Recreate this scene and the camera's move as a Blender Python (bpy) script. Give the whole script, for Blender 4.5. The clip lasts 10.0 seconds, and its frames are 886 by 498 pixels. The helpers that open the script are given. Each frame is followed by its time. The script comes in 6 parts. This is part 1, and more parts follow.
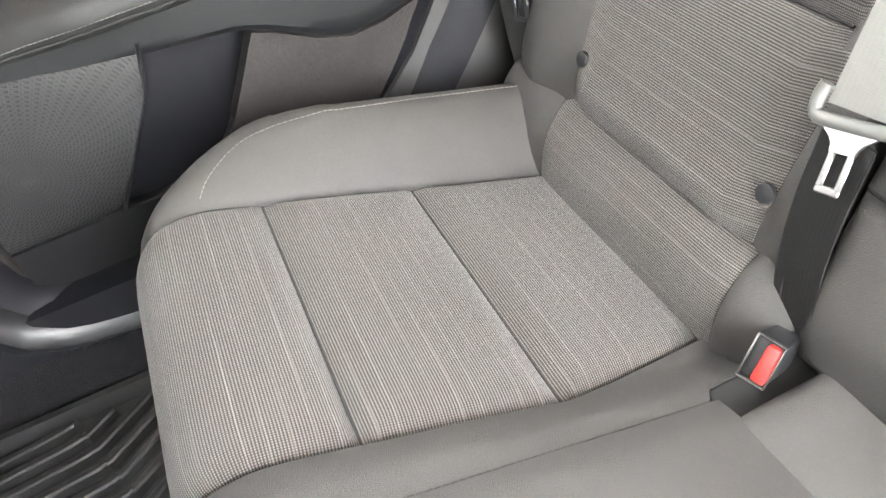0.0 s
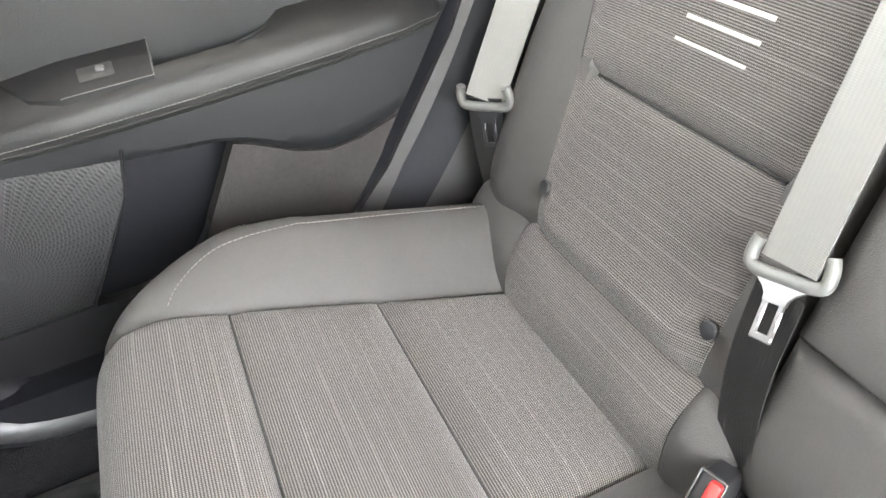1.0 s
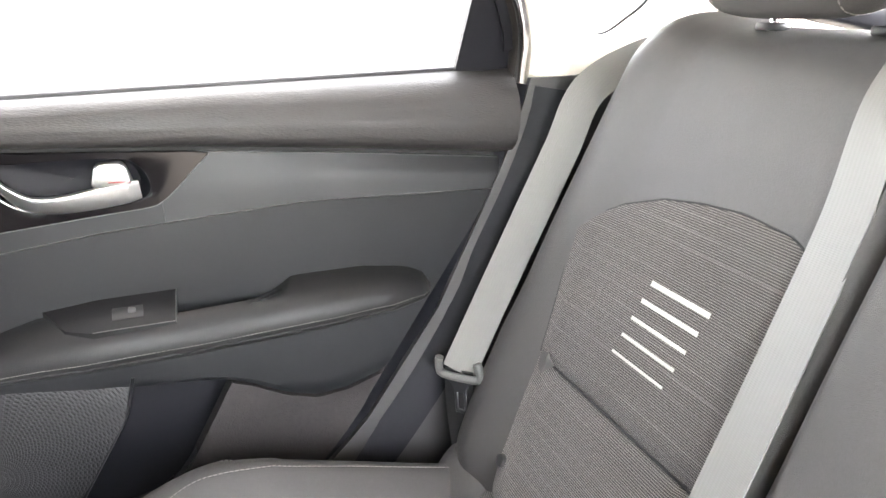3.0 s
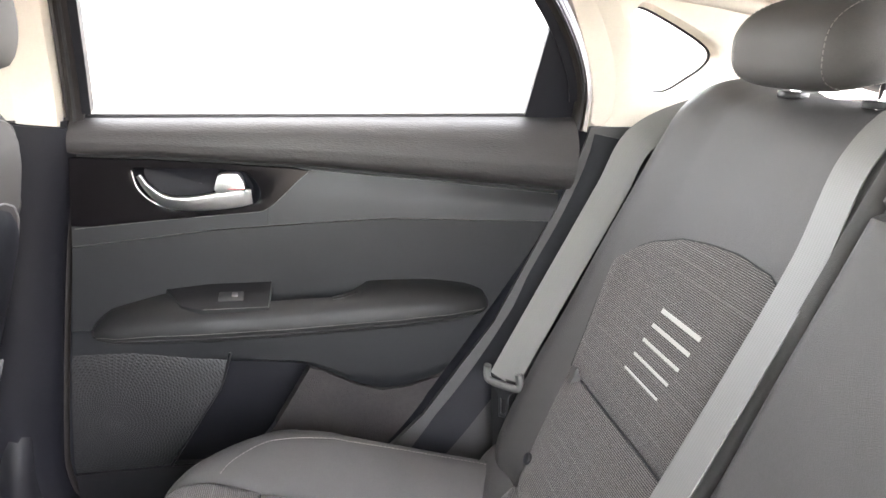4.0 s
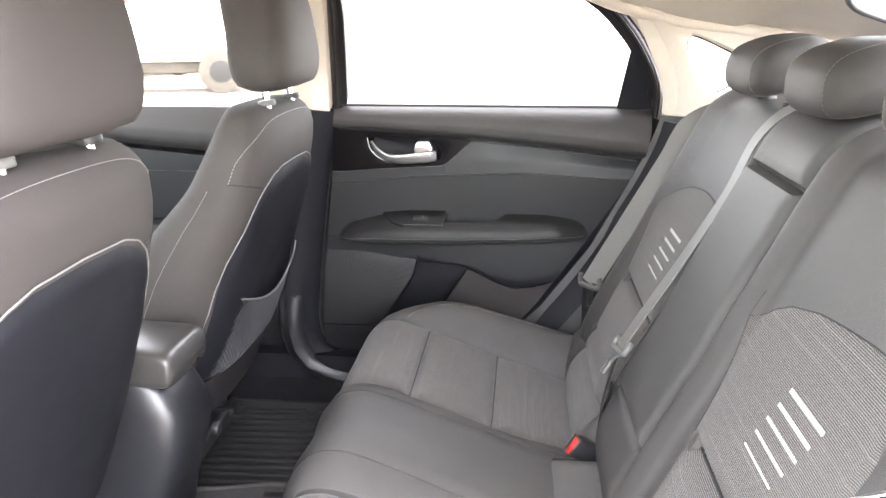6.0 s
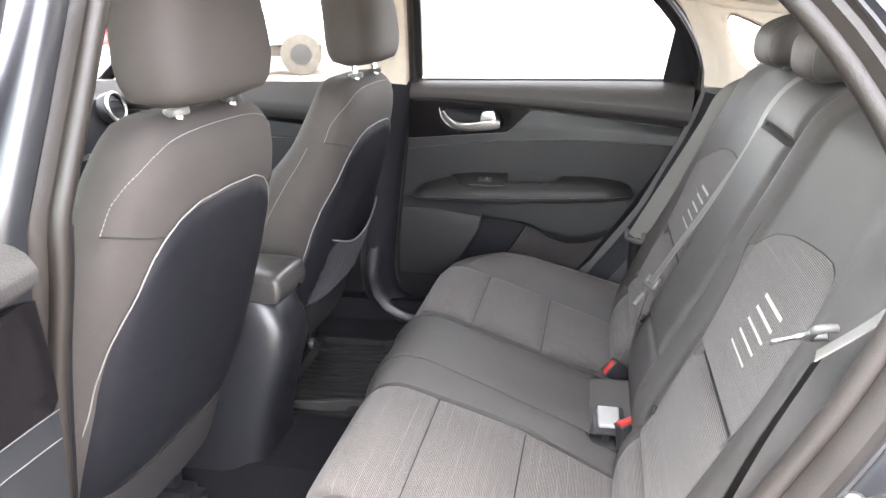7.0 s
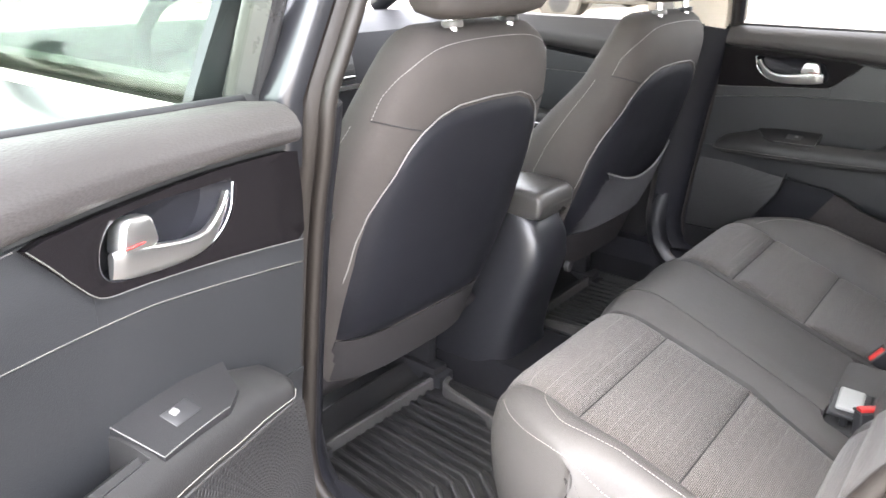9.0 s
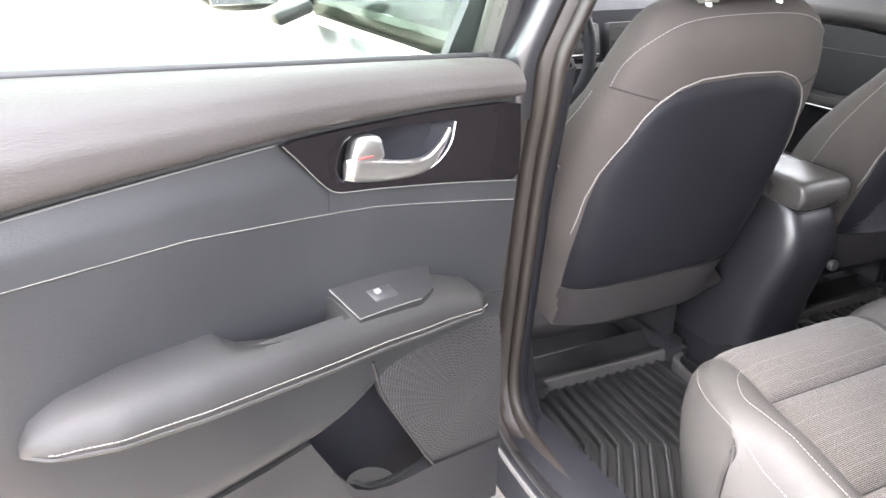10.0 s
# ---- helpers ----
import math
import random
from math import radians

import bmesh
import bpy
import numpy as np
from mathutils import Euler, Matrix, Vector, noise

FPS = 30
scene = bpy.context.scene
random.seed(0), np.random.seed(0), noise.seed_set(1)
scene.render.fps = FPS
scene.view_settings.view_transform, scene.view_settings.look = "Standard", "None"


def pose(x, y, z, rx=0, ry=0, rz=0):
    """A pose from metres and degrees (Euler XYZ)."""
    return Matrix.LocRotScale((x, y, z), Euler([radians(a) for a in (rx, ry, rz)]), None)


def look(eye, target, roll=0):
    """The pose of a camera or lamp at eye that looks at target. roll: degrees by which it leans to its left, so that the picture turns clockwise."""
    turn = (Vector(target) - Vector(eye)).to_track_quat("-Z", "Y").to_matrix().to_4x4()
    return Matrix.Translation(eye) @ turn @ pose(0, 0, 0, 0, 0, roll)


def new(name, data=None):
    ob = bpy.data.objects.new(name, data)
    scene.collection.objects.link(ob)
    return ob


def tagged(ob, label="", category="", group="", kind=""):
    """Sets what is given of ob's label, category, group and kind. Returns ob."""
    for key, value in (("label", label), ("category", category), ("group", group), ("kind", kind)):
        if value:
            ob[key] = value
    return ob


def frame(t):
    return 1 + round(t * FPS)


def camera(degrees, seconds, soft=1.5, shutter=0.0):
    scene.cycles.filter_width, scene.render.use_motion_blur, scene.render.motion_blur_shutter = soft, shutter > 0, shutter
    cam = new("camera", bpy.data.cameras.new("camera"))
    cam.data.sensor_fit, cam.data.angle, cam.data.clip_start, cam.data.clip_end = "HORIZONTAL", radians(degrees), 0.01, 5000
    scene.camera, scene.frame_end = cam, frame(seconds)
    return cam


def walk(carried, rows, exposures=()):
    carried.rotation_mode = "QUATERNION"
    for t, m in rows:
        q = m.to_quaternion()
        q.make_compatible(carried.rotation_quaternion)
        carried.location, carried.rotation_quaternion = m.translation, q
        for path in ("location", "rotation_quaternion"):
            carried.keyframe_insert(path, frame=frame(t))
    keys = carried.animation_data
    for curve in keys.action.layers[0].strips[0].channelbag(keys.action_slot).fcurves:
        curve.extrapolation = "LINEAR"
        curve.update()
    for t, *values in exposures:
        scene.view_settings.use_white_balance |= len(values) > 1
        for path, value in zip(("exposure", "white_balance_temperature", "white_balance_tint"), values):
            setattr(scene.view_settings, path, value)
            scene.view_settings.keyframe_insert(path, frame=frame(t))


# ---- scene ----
cam = camera(61.1, 10.0, shutter=0.12)
PATH = [
    (0, (0.258, -0.153, 0.948), (0.619, 1.285, -0.394), -14.1),
    (0.5, (0.263, -0.158, 0.961), (0.679, 1.322, -0.318), -12.0),
    (1, (0.278, -0.162, 0.981), (0.775, 1.383, -0.188), -9.2),
    (1.5, (0.289, -0.167, 1.004), (0.86, 1.443, -0.035), -6.6),
    (2, (0.295, -0.181, 1.025), (0.915, 1.494, 0.125), -4.8),
    (2.5, (0.297, -0.209, 1.044), (0.941, 1.535, 0.307), -3.2),
    (2.7, (0.295, -0.225, 1.057), (0.941, 1.537, 0.365), -2.5),
    (3.8, (0.317, -0.367, 1.095), (0.719, 1.513, 0.545), 0.4),
    (4, (0.334, -0.413, 1.09), (0.658, 1.485, 0.552), 0.8),
    (4.5, (0.353, -0.577, 1.115), (0.527, 1.336, 0.558), 1.0),
    (5, (0.378, -0.729, 1.139), (0.422, 1.188, 0.573), 0.5),
    (5.5, (0.41, -0.891, 1.158), (0.32, 1.026, 0.593), 0.1),
    (7, (0.494, -1.292, 1.163), (0.105, 0.572, 0.55), -0.9),
    (7.5, (0.527, -1.382, 1.168), (0.044, 0.454, 0.538), -1.4),
    (8, (0.561, -1.422, 1.164), (-0.028, 0.38, 0.526), -1.0),
    (8.5, (0.612, -1.384, 1.152), (-0.213, 0.31, 0.482), -0.3),
    (9, (0.666, -1.318, 1.134), (-0.492, 0.142, 0.408), 0.5),
    (9.5, (0.742, -1.277, 1.132), (-0.717, -0.152, 0.354), 1.1),
    (10, (0.857, -1.289, 1.142), (-0.798, -0.492, 0.351), 0.3),
]
EXPOSURES = [(0, 6.7, 6950, 11), (1.0, 6.6, 6850, 11), (2.0, 6.4, 6700, 13), (2.7, 6.3, 6700, 14), (4.0, 5.66, 6650, 15), (5.5, 5.6, 6650, 16), (7.5, 5.03, 6600, 14), (8.5, 4.97, 6600, 12), (9.3, 5.12, 6650, 15), (10, 5.05, 6650, 15)]
walk(cam, [(t, look(eye, target, roll)) for t, eye, target, roll in PATH], EXPOSURES)

# ---- light: bright overcast daylight over an open lot ----
SUN_ELEV, SUN_ROT = 76, 170
world = bpy.data.worlds.new("sky")
scene.world = world
world.use_nodes = True
wn = world.node_tree
sky = wn.nodes.new("ShaderNodeTexSky")
sky.sky_type = "NISHITA"
sky.sun_disc = False
sky.sun_elevation, sky.sun_rotation = radians(SUN_ELEV), radians(SUN_ROT)
sky.air_density, sky.dust_density, sky.ozone_density = 1.0, 1.5, 1.0
overcast = wn.nodes.new("ShaderNodeHueSaturation")
overcast.inputs["Saturation"].default_value = 0.22
wn.links.new(sky.outputs[0], overcast.inputs["Color"])
wn.links.new(overcast.outputs[0], wn.nodes["Background"].inputs[0])
wn.nodes["Background"].inputs[1].default_value = 0.15
sun = new("sun", bpy.data.lights.new("sun", "SUN"))
sun.data.energy, sun.data.angle, sun.data.color = 0.2, radians(40), (1.0, 0.92, 0.80)
az = radians(SUN_ROT)
sun_dir = Vector((math.sin(az) * math.cos(radians(SUN_ELEV)), math.cos(az) * math.cos(radians(SUN_ELEV)), math.sin(radians(SUN_ELEV))))
sun.matrix_world = look(sun_dir * 20, (0, 0, 0))


# ---- materials ----
def mat(name, col, rough=0.6, metal=0.0, spec=0.5):
    m = bpy.data.materials.new(name)
    m.use_nodes = True
    b = m.node_tree.nodes["Principled BSDF"]
    b.inputs["Base Color"].default_value = (*col, 1)
    b.inputs["Roughness"].default_value = rough
    b.inputs["Metallic"].default_value = metal
    b.inputs["Specular IOR Level"].default_value = spec
    return m, m.node_tree, b


def node(nt, kind, **kw):
    n = nt.nodes.new(kind)
    for k, v in kw.items():
        n.inputs[k].default_value = v
    return n


def calc(nt, op, a, b=None, clamp=False):
    n = nt.nodes.new("ShaderNodeMath")
    n.operation, n.use_clamp = op, clamp
    for i, v in enumerate((a, b)):
        if v is None:
            continue
        if isinstance(v, (int, float)):
            n.inputs[i].default_value = v
        else:
            nt.links.new(v, n.inputs[i])
    return n.outputs[0]


def blend(nt, fac, a, b):
    n = nt.nodes.new("ShaderNodeMix")
    n.data_type = "RGBA"
    nt.links.new(fac, n.inputs[0])
    for i, v in ((6, a), (7, b)):
        if isinstance(v, tuple):
            n.inputs[i].default_value = (*v, 1)
        else:
            nt.links.new(v, n.inputs[i])
    return n.outputs[2]


def bump(nt, b, height, strength=0.3, dist=0.001):
    n = nt.nodes.new("ShaderNodeBump")
    n.inputs["Strength"].default_value, n.inputs["Distance"].default_value = strength, dist
    nt.links.new(height, n.inputs["Height"])
    nt.links.new(n.outputs[0], b.inputs["Normal"])


def grained(name, col, rough=0.55, grain=900, depth=0.0006, strength=0.35, vary=0.18, spec=0.5, stretch=(1, 1, 1), dust=0.0):
    """Moulded or stitched skin: fine grain, blotchy wear at hand size."""
    m, nt, b = mat(name, col, rough, 0, spec)
    co = nt.nodes.new("ShaderNodeTexCoord")
    mp = nt.nodes.new("ShaderNodeMapping")
    mp.inputs["Scale"].default_value = stretch
    nt.links.new(co.outputs["Object"], mp.inputs[0])
    v = node(nt, "ShaderNodeTexVoronoi", Scale=grain)
    nt.links.new(mp.outputs[0], v.inputs["Vector"])
    big = node(nt, "ShaderNodeTexNoise", Scale=7.0, Detail=6.0, Roughness=0.65)
    nt.links.new(co.outputs["Object"], big.inputs["Vector"])
    fine = node(nt, "ShaderNodeTexNoise", Scale=grain * 0.35, Detail=3.0)
    nt.links.new(mp.outputs[0], fine.inputs["Vector"])
    f = calc(nt, "ADD", calc(nt, "MULTIPLY", big.outputs[0], 0.75), calc(nt, "MULTIPLY", fine.outputs[0], 0.25))
    lo = tuple(c * (1 - vary) for c in col)
    hi = tuple(min(1, c * (1 + vary) + dust) for c in col)
    ramp = nt.nodes.new("ShaderNodeMapRange")
    ramp.inputs[1].default_value, ramp.inputs[2].default_value = 0.35, 0.65
    nt.links.new(f, ramp.inputs[0])
    nt.links.new(blend(nt, ramp.outputs[0], lo, hi), b.inputs["Base Color"])
    r = nt.nodes.new("ShaderNodeMapRange")
    r.inputs[1].default_value, r.inputs[2].default_value, r.inputs[3].default_value, r.inputs[4].default_value = 0.3, 0.7, rough - 0.07, rough + 0.07
    nt.links.new(big.outputs[0], r.inputs[0])
    nt.links.new(r.outputs[0], b.inputs["Roughness"])
    h = calc(nt, "ADD", v.outputs["Distance"], calc(nt, "MULTIPLY", fine.outputs[0], 0.6))
    bump(nt, b, h, strength, depth)
    return m


def striped_cloth(name):
    """Woven seat cloth: pale dots in rows on charcoal, broken pale lines across the seat."""
    m, nt, b = mat(name, (0.1, 0.09, 0.09), 0.85, 0, 0.25)
    uv = nt.nodes.new("ShaderNodeUVMap")
    sep = nt.nodes.new("ShaderNodeSeparateXYZ")
    nt.links.new(uv.outputs[0], sep.inputs[0])
    u, v = sep.outputs[0], sep.outputs[1]
    pitch = 0.0024
    su = calc(nt, "SINE", calc(nt, "MULTIPLY", u, 2 * math.pi / 0.0018))
    sv = calc(nt, "SINE", calc(nt, "MULTIPLY", v, 2 * math.pi / pitch))
    rows = calc(nt, "MULTIPLY", calc(nt, "ADD", sv, 0.45), 1.1, True)
    dots = calc(nt, "MULTIPLY", rows, calc(nt, "MULTIPLY", calc(nt, "ADD", su, 1.5), 0.5, True))
    # broken pale lines, a finger apart
    line_pitch = 0.0162
    wav = nt.nodes.new("ShaderNodeCombineXYZ")
    nt.links.new(calc(nt, "MULTIPLY", u, 34.0), wav.inputs[0])
    nt.links.new(calc(nt, "MULTIPLY", v, 9.0), wav.inputs[1])
    wn = node(nt, "ShaderNodeTexNoise", Scale=1.0, Detail=1.0)
    nt.links.new(wav.outputs[0], wn.inputs["Vector"])
    v = calc(nt, "ADD", v, calc(nt, "MULTIPLY", wn.outputs[0], 0.0022))
    ph = calc(nt, "FRACT", calc(nt, "MULTIPLY", v, 1 / line_pitch))
    line = calc(nt, "LESS_THAN", ph, 0.085)
    idx = calc(nt, "FLOOR", calc(nt, "MULTIPLY", v, 1 / line_pitch))
    cv = nt.nodes.new("ShaderNodeCombineXYZ")
    nt.links.new(calc(nt, "MULTIPLY", u, 4.0), cv.inputs[0])
    nt.links.new(calc(nt, "MULTIPLY", idx, 3.7), cv.inputs[1])
    nz = node(nt, "ShaderNodeTexNoise", Scale=1.0, Detail=1.0)
    nt.links.new(cv.outputs[0], nz.inputs["Vector"])
    on = nt.nodes.new("ShaderNodeMapRange")
    on.inputs[1].default_value, on.inputs[2].default_value = 0.38, 0.72
    nt.links.new(nz.outputs[0], on.inputs[0])
    line = calc(nt, "MULTIPLY", line, calc(nt, "MULTIPLY", on.outputs[0], 0.22))
    big = node(nt, "ShaderNodeTexNoise", Scale=9.0, Detail=5.0)
    co = nt.nodes.new("ShaderNodeTexCoord")
    nt.links.new(co.outputs["Object"], big.inputs["Vector"])
    tone = blend(nt, big.outputs[0], (0.023, 0.0205, 0.0197), (0.034, 0.0305, 0.0290))
    c1 = blend(nt, calc(nt, "MULTIPLY", dots, 0.51), tone, (0.266, 0.243, 0.226))
    c2 = blend(nt, line, c1, (0.40, 0.38, 0.365))
    nt.links.new(c2, b.inputs["Base Color"])
    b.inputs["Sheen Weight"].default_value = 0.15
    bump(nt, b, dots, 0.6, 0.0009)
    return m


def webbing(name, col):
    m, nt, b = mat(name, col, 0.5, 0, 0.4)
    uv = nt.nodes.new("ShaderNodeUVMap")
    sep = nt.nodes.new("ShaderNodeSeparateXYZ")
    nt.links.new(uv.outputs[0], sep.inputs[0])
    ribs = calc(nt, "MULTIPLY", calc(nt, "SINE", calc(nt, "MULTIPLY", sep.outputs[0], 2 * math.pi / 0.0040)), 0.5)
    weave = calc(nt, "SINE", calc(nt, "MULTIPLY", sep.outputs[1], 2 * math.pi / 0.0018))
    h = calc(nt, "ADD", ribs, calc(nt, "MULTIPLY", weave, 0.5))
    bump(nt, b, h, 0.25, 0.0004)
    nt.links.new(blend(nt, calc(nt, "MULTIPLY", calc(nt, "ADD", h, 1.5), 0.33, True), tuple(c * 0.9 for c in col), col), b.inputs["Base Color"])
    return m


def perforated(name, col):
    """Speaker grille: dots in rings."""
    m, nt, b = mat(name, col, 0.55)
    uv = nt.nodes.new("ShaderNodeUVMap")
    sep = nt.nodes.new("ShaderNodeSeparateXYZ")
    nt.links.new(uv.outputs[0], sep.inputs[0])
    du, dv = calc(nt, "SUBTRACT", sep.outputs[0], 0.062), calc(nt, "SUBTRACT", sep.outputs[1], 0.085)
    r = calc(nt, "SQRT", calc(nt, "ADD", calc(nt, "MULTIPLY", du, du), calc(nt, "MULTIPLY", dv, dv)))
    ring = calc(nt, "SINE", calc(nt, "MULTIPLY", r, 2 * math.pi / 0.0052))
    ang = calc(nt, "SINE", calc(nt, "MULTIPLY", calc(nt, "ARCTAN2", dv, du), 70))
    hole = calc(nt, "MULTIPLY", calc(nt, "ADD", ring, 0.2), calc(nt, "ADD", ang, 0.4), True)
    nt.links.new(blend(nt, hole, col, tuple(c * 0.12 for c in col)), b.inputs["Base Color"])
    bump(nt, b, calc(nt, "SUBTRACT", 1.0, hole), 0.6, 0.0012)
    return m


def metal_paint(name, col, flake=0.5):
    m, nt, b = mat(name, col, 0.32, 0.55)
    b.inputs["Coat Weight"].default_value, b.inputs["Coat Roughness"].default_value = 0.5, 0.12
    co = nt.nodes.new("ShaderNodeTexCoord")
    v = node(nt, "ShaderNodeTexVoronoi", Scale=2500.0)
    nt.links.new(co.outputs["Object"], v.inputs["Vector"])
    n = node(nt, "ShaderNodeTexNoise", Scale=5.0, Detail=6.0)
    nt.links.new(co.outputs["Object"], n.inputs["Vector"])
    f = calc(nt, "ADD", calc(nt, "MULTIPLY", v.outputs["Color"], flake), calc(nt, "MULTIPLY", n.outputs[0], 1 - flake))
    nt.links.new(blend(nt, f, tuple(c * 0.6 for c in col), tuple(c * 1.5 for c in col)), b.inputs["Base Color"])
    return m


def pane(name, col):
    """Thin tinted pane: light passes straight through, with a faint mirror image."""
    m = bpy.data.materials.new(name)
    m.use_nodes = True
    nt = m.node_tree
    nt.nodes.remove(nt.nodes["Principled BSDF"])
    tr = node(nt, "ShaderNodeBsdfTransparent", Color=(*col, 1))
    gl = node(nt, "ShaderNodeBsdfGlossy", Roughness=0.0)
    mx = nt.nodes.new("ShaderNodeMixShader")
    mx.inputs[0].default_value = 0.04
    nt.links.new(tr.outputs[0], mx.inputs[1])
    nt.links.new(gl.outputs[0], mx.inputs[2])
    nt.links.new(mx.outputs[0], nt.nodes["Material Output"].inputs[0])
    return m


LEATHER = grained("seat_vinyl", (0.0575, 0.0548, 0.0530), 0.56, 1100, 0.0006, 0.4, 0.14, 0.30)
CLOTH = striped_cloth("striped_cloth")
BACKCLOTH = grained("seat_back_cloth", (0.049, 0.0440, 0.0413), 0.8, 1600, 0.0006, 0.5, 0.16, 0.3)
HARD = grained("black_hard_plastic", (0.0105, 0.0108, 0.0140), 0.55, 700, 0.0004, 0.3, 0.15, 0.2)
TRIM = grained("grained_door_plastic", (0.035, 0.0325, 0.0320), 0.48, 760, 0.0007, 0.4, 0.06, 0.42, (0.25, 1, 1))
SOFT = grained("soft_door_vinyl", (0.0140, 0.0149, 0.0164), 0.46, 900, 0.0005, 0.3, 0.12, 0.38)
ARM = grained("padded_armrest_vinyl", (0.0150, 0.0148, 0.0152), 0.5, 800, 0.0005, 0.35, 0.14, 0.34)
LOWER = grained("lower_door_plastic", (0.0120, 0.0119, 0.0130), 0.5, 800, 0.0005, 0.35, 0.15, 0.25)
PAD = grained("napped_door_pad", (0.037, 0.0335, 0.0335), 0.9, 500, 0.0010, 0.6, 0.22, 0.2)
GLOSSY = mat("gloss_black", (0.007, 0.0062, 0.0068), 0.16, 0, 0.16)[0]
EDGE = mat("pale_edge_plastic", (0.085, 0.085, 0.083), 0.5)[0]
FRAME = grained("skylit_black_frame", (0.030, 0.0295, 0.0295), 0.30, 900, 0.0003, 0.2, 0.1, 0.5)
# Black cover greyed: the sky's reflection is put into the base colour
COVER = grained("gloss_pillar_cover", (0.065, 0.066, 0.062), 0.22, 900, 0.0002, 0.1, 0.05, 0.6)
SKIRT = grained("dark_skirt_cloth", (0.026, 0.0240, 0.0250), 0.85, 1400, 0.0006, 0.5, 0.16, 0.2)
WORN = grained("worn_rubber", (0.060, 0.058, 0.056), 0.6, 500, 0.0005, 0.3, 0.25, 0.4)
CONSOLE = grained("console_plastic", (0.0150, 0.0153, 0.0180), 0.36, 700, 0.0004, 0.3, 0.12, 0.6)
CHROME = mat("satin_chrome", (0.80, 0.80, 0.79), 0.3, 1.0)[0]
BRIGHT = mat("polished_chrome", (0.9, 0.9, 0.9), 0.08, 1.0)[0]
STEEL = grained("zinc_steel", (0.11, 0.11, 0.107), 0.42, 400, 0.0004, 0.3, 0.25)
STEEL.node_tree.nodes["Principled BSDF"].inputs["Metallic"].default_value = 0.9
DOORTHREAD = mat("grey_door_thread", (0.145, 0.138, 0.130), 0.8)[0]
TONGUE = mat("dull_tongue_steel", (0.42, 0.42, 0.42), 0.34, 1.0)[0]
THREAD = mat("pale_thread", (0.185, 0.175, 0.162), 0.8)[0]
WHITE = mat("white_embroidery", (0.40, 0.387, 0.365), 0.8)[0]
# Serves real seams and, as a dark fill, the shade in gaps
SEAMSHADE = mat("dark_seam_and_shade", (0.02, 0.02, 0.02), 0.9)[0]
# One strap, two tones: window light and seat shade put into the colours
BELT = webbing("belt_webbing", (0.150, 0.148, 0.139))
BELTSHADE = webbing("shaded_belt_webbing", (0.012, 0.012, 0.012))
SILVER = mat("silver_plastic", (0.27, 0.272, 0.265), 0.35)[0]
RED = mat("red_plastic", (0.42, 0.028, 0.026), 0.4)[0]
BUCKLE = mat("grey_buckle_plastic", (0.105, 0.105, 0.10), 0.4)[0]
BLACKP = mat("black_plastic", (0.018, 0.018, 0.02), 0.45)[0]
RUBBER = grained("rubber_mat", (0.013, 0.013, 0.0135), 0.45, 500, 0.0005, 0.3, 0.3, 0.5, (1, 1, 1), 0.006)
SEAL = grained("weather_seal", (0.0130, 0.0106, 0.0092), 0.5, 900, 0.0005, 0.4, 0.2, 0.4)
CARPET = grained("carpet", (0.013, 0.013, 0.015), 0.95, 700, 0.002, 0.9, 0.35, 0.15)
LINER = grained("beige_headliner", (0.74, 0.68, 0.59), 0.9, 900, 0.0006, 0.4, 0.05, 0.2)
PILLAR = grained("beige_pillar_plastic", (0.70, 0.635, 0.55), 0.6, 800, 0.0004, 0.25, 0.06)
PAINT = metal_paint("graphite_paint", (0.028, 0.0288, 0.0330))
GRILLE = perforated("speaker_grille", (0.0130, 0.0130, 0.0140))
GLASS = pane("window_glass", (0.77, 0.775, 0.76))
TINT = pane("green_door_glass", (0.72, 0.78, 0.73))
# Windscreen tint darkened to hold back light from ahead
SHADE = pane("dimming_windscreen_glass", (0.60, 0.605, 0.595))
SCREEN = pane("clear_screen_glass", (0.86, 0.86, 0.845))
GROUND = grained("concrete", (0.32, 0.282, 0.232), 0.9, 60, 0.003, 0.5, 0.25, 0.3)
PIPING = mat("grey_piping", (0.19, 0.183, 0.176), 0.6)[0]
NET = mat("elastic_net", (0.032, 0.032, 0.036), 0.8)[0]
HEM = mat("elastic_hem", (0.12, 0.118, 0.118), 0.8)[0]
HOLDER = grained("grey_moulded_plastic", (0.05, 0.05, 0.049), 0.5, 800, 0.0004, 0.3, 0.1)
LID = grained("console_lid_vinyl", (0.046, 0.044, 0.042), 0.3, 900, 0.0004, 0.25, 0.1, 0.7)
LIPSEAL = grained("rubber_lip", (0.024, 0.0205, 0.0190), 0.5, 900, 0.0005, 0.4, 0.2, 0.4)
QTRIM = grained("grey_quarter_plastic", (0.031, 0.0300, 0.0305), 0.5, 800, 0.0005, 0.35, 0.12)
ALLOY = mat("dull_alloy", (0.030, 0.029, 0.028), 0.6, 0.0, 0.2)[0]
TYRE = grained("dry_tyre", (0.075, 0.068, 0.058), 0.8, 60, 0.002, 0.3, 0.2, 0.2)


# ---- mesh helpers ----
def thing(name, label, category, loc=(0, 0, 0), group="", kind=""):
    ob = new(name)
    ob.empty_display_size = 0.05
    ob.location = loc
    return tagged(ob, label, category, group, kind)


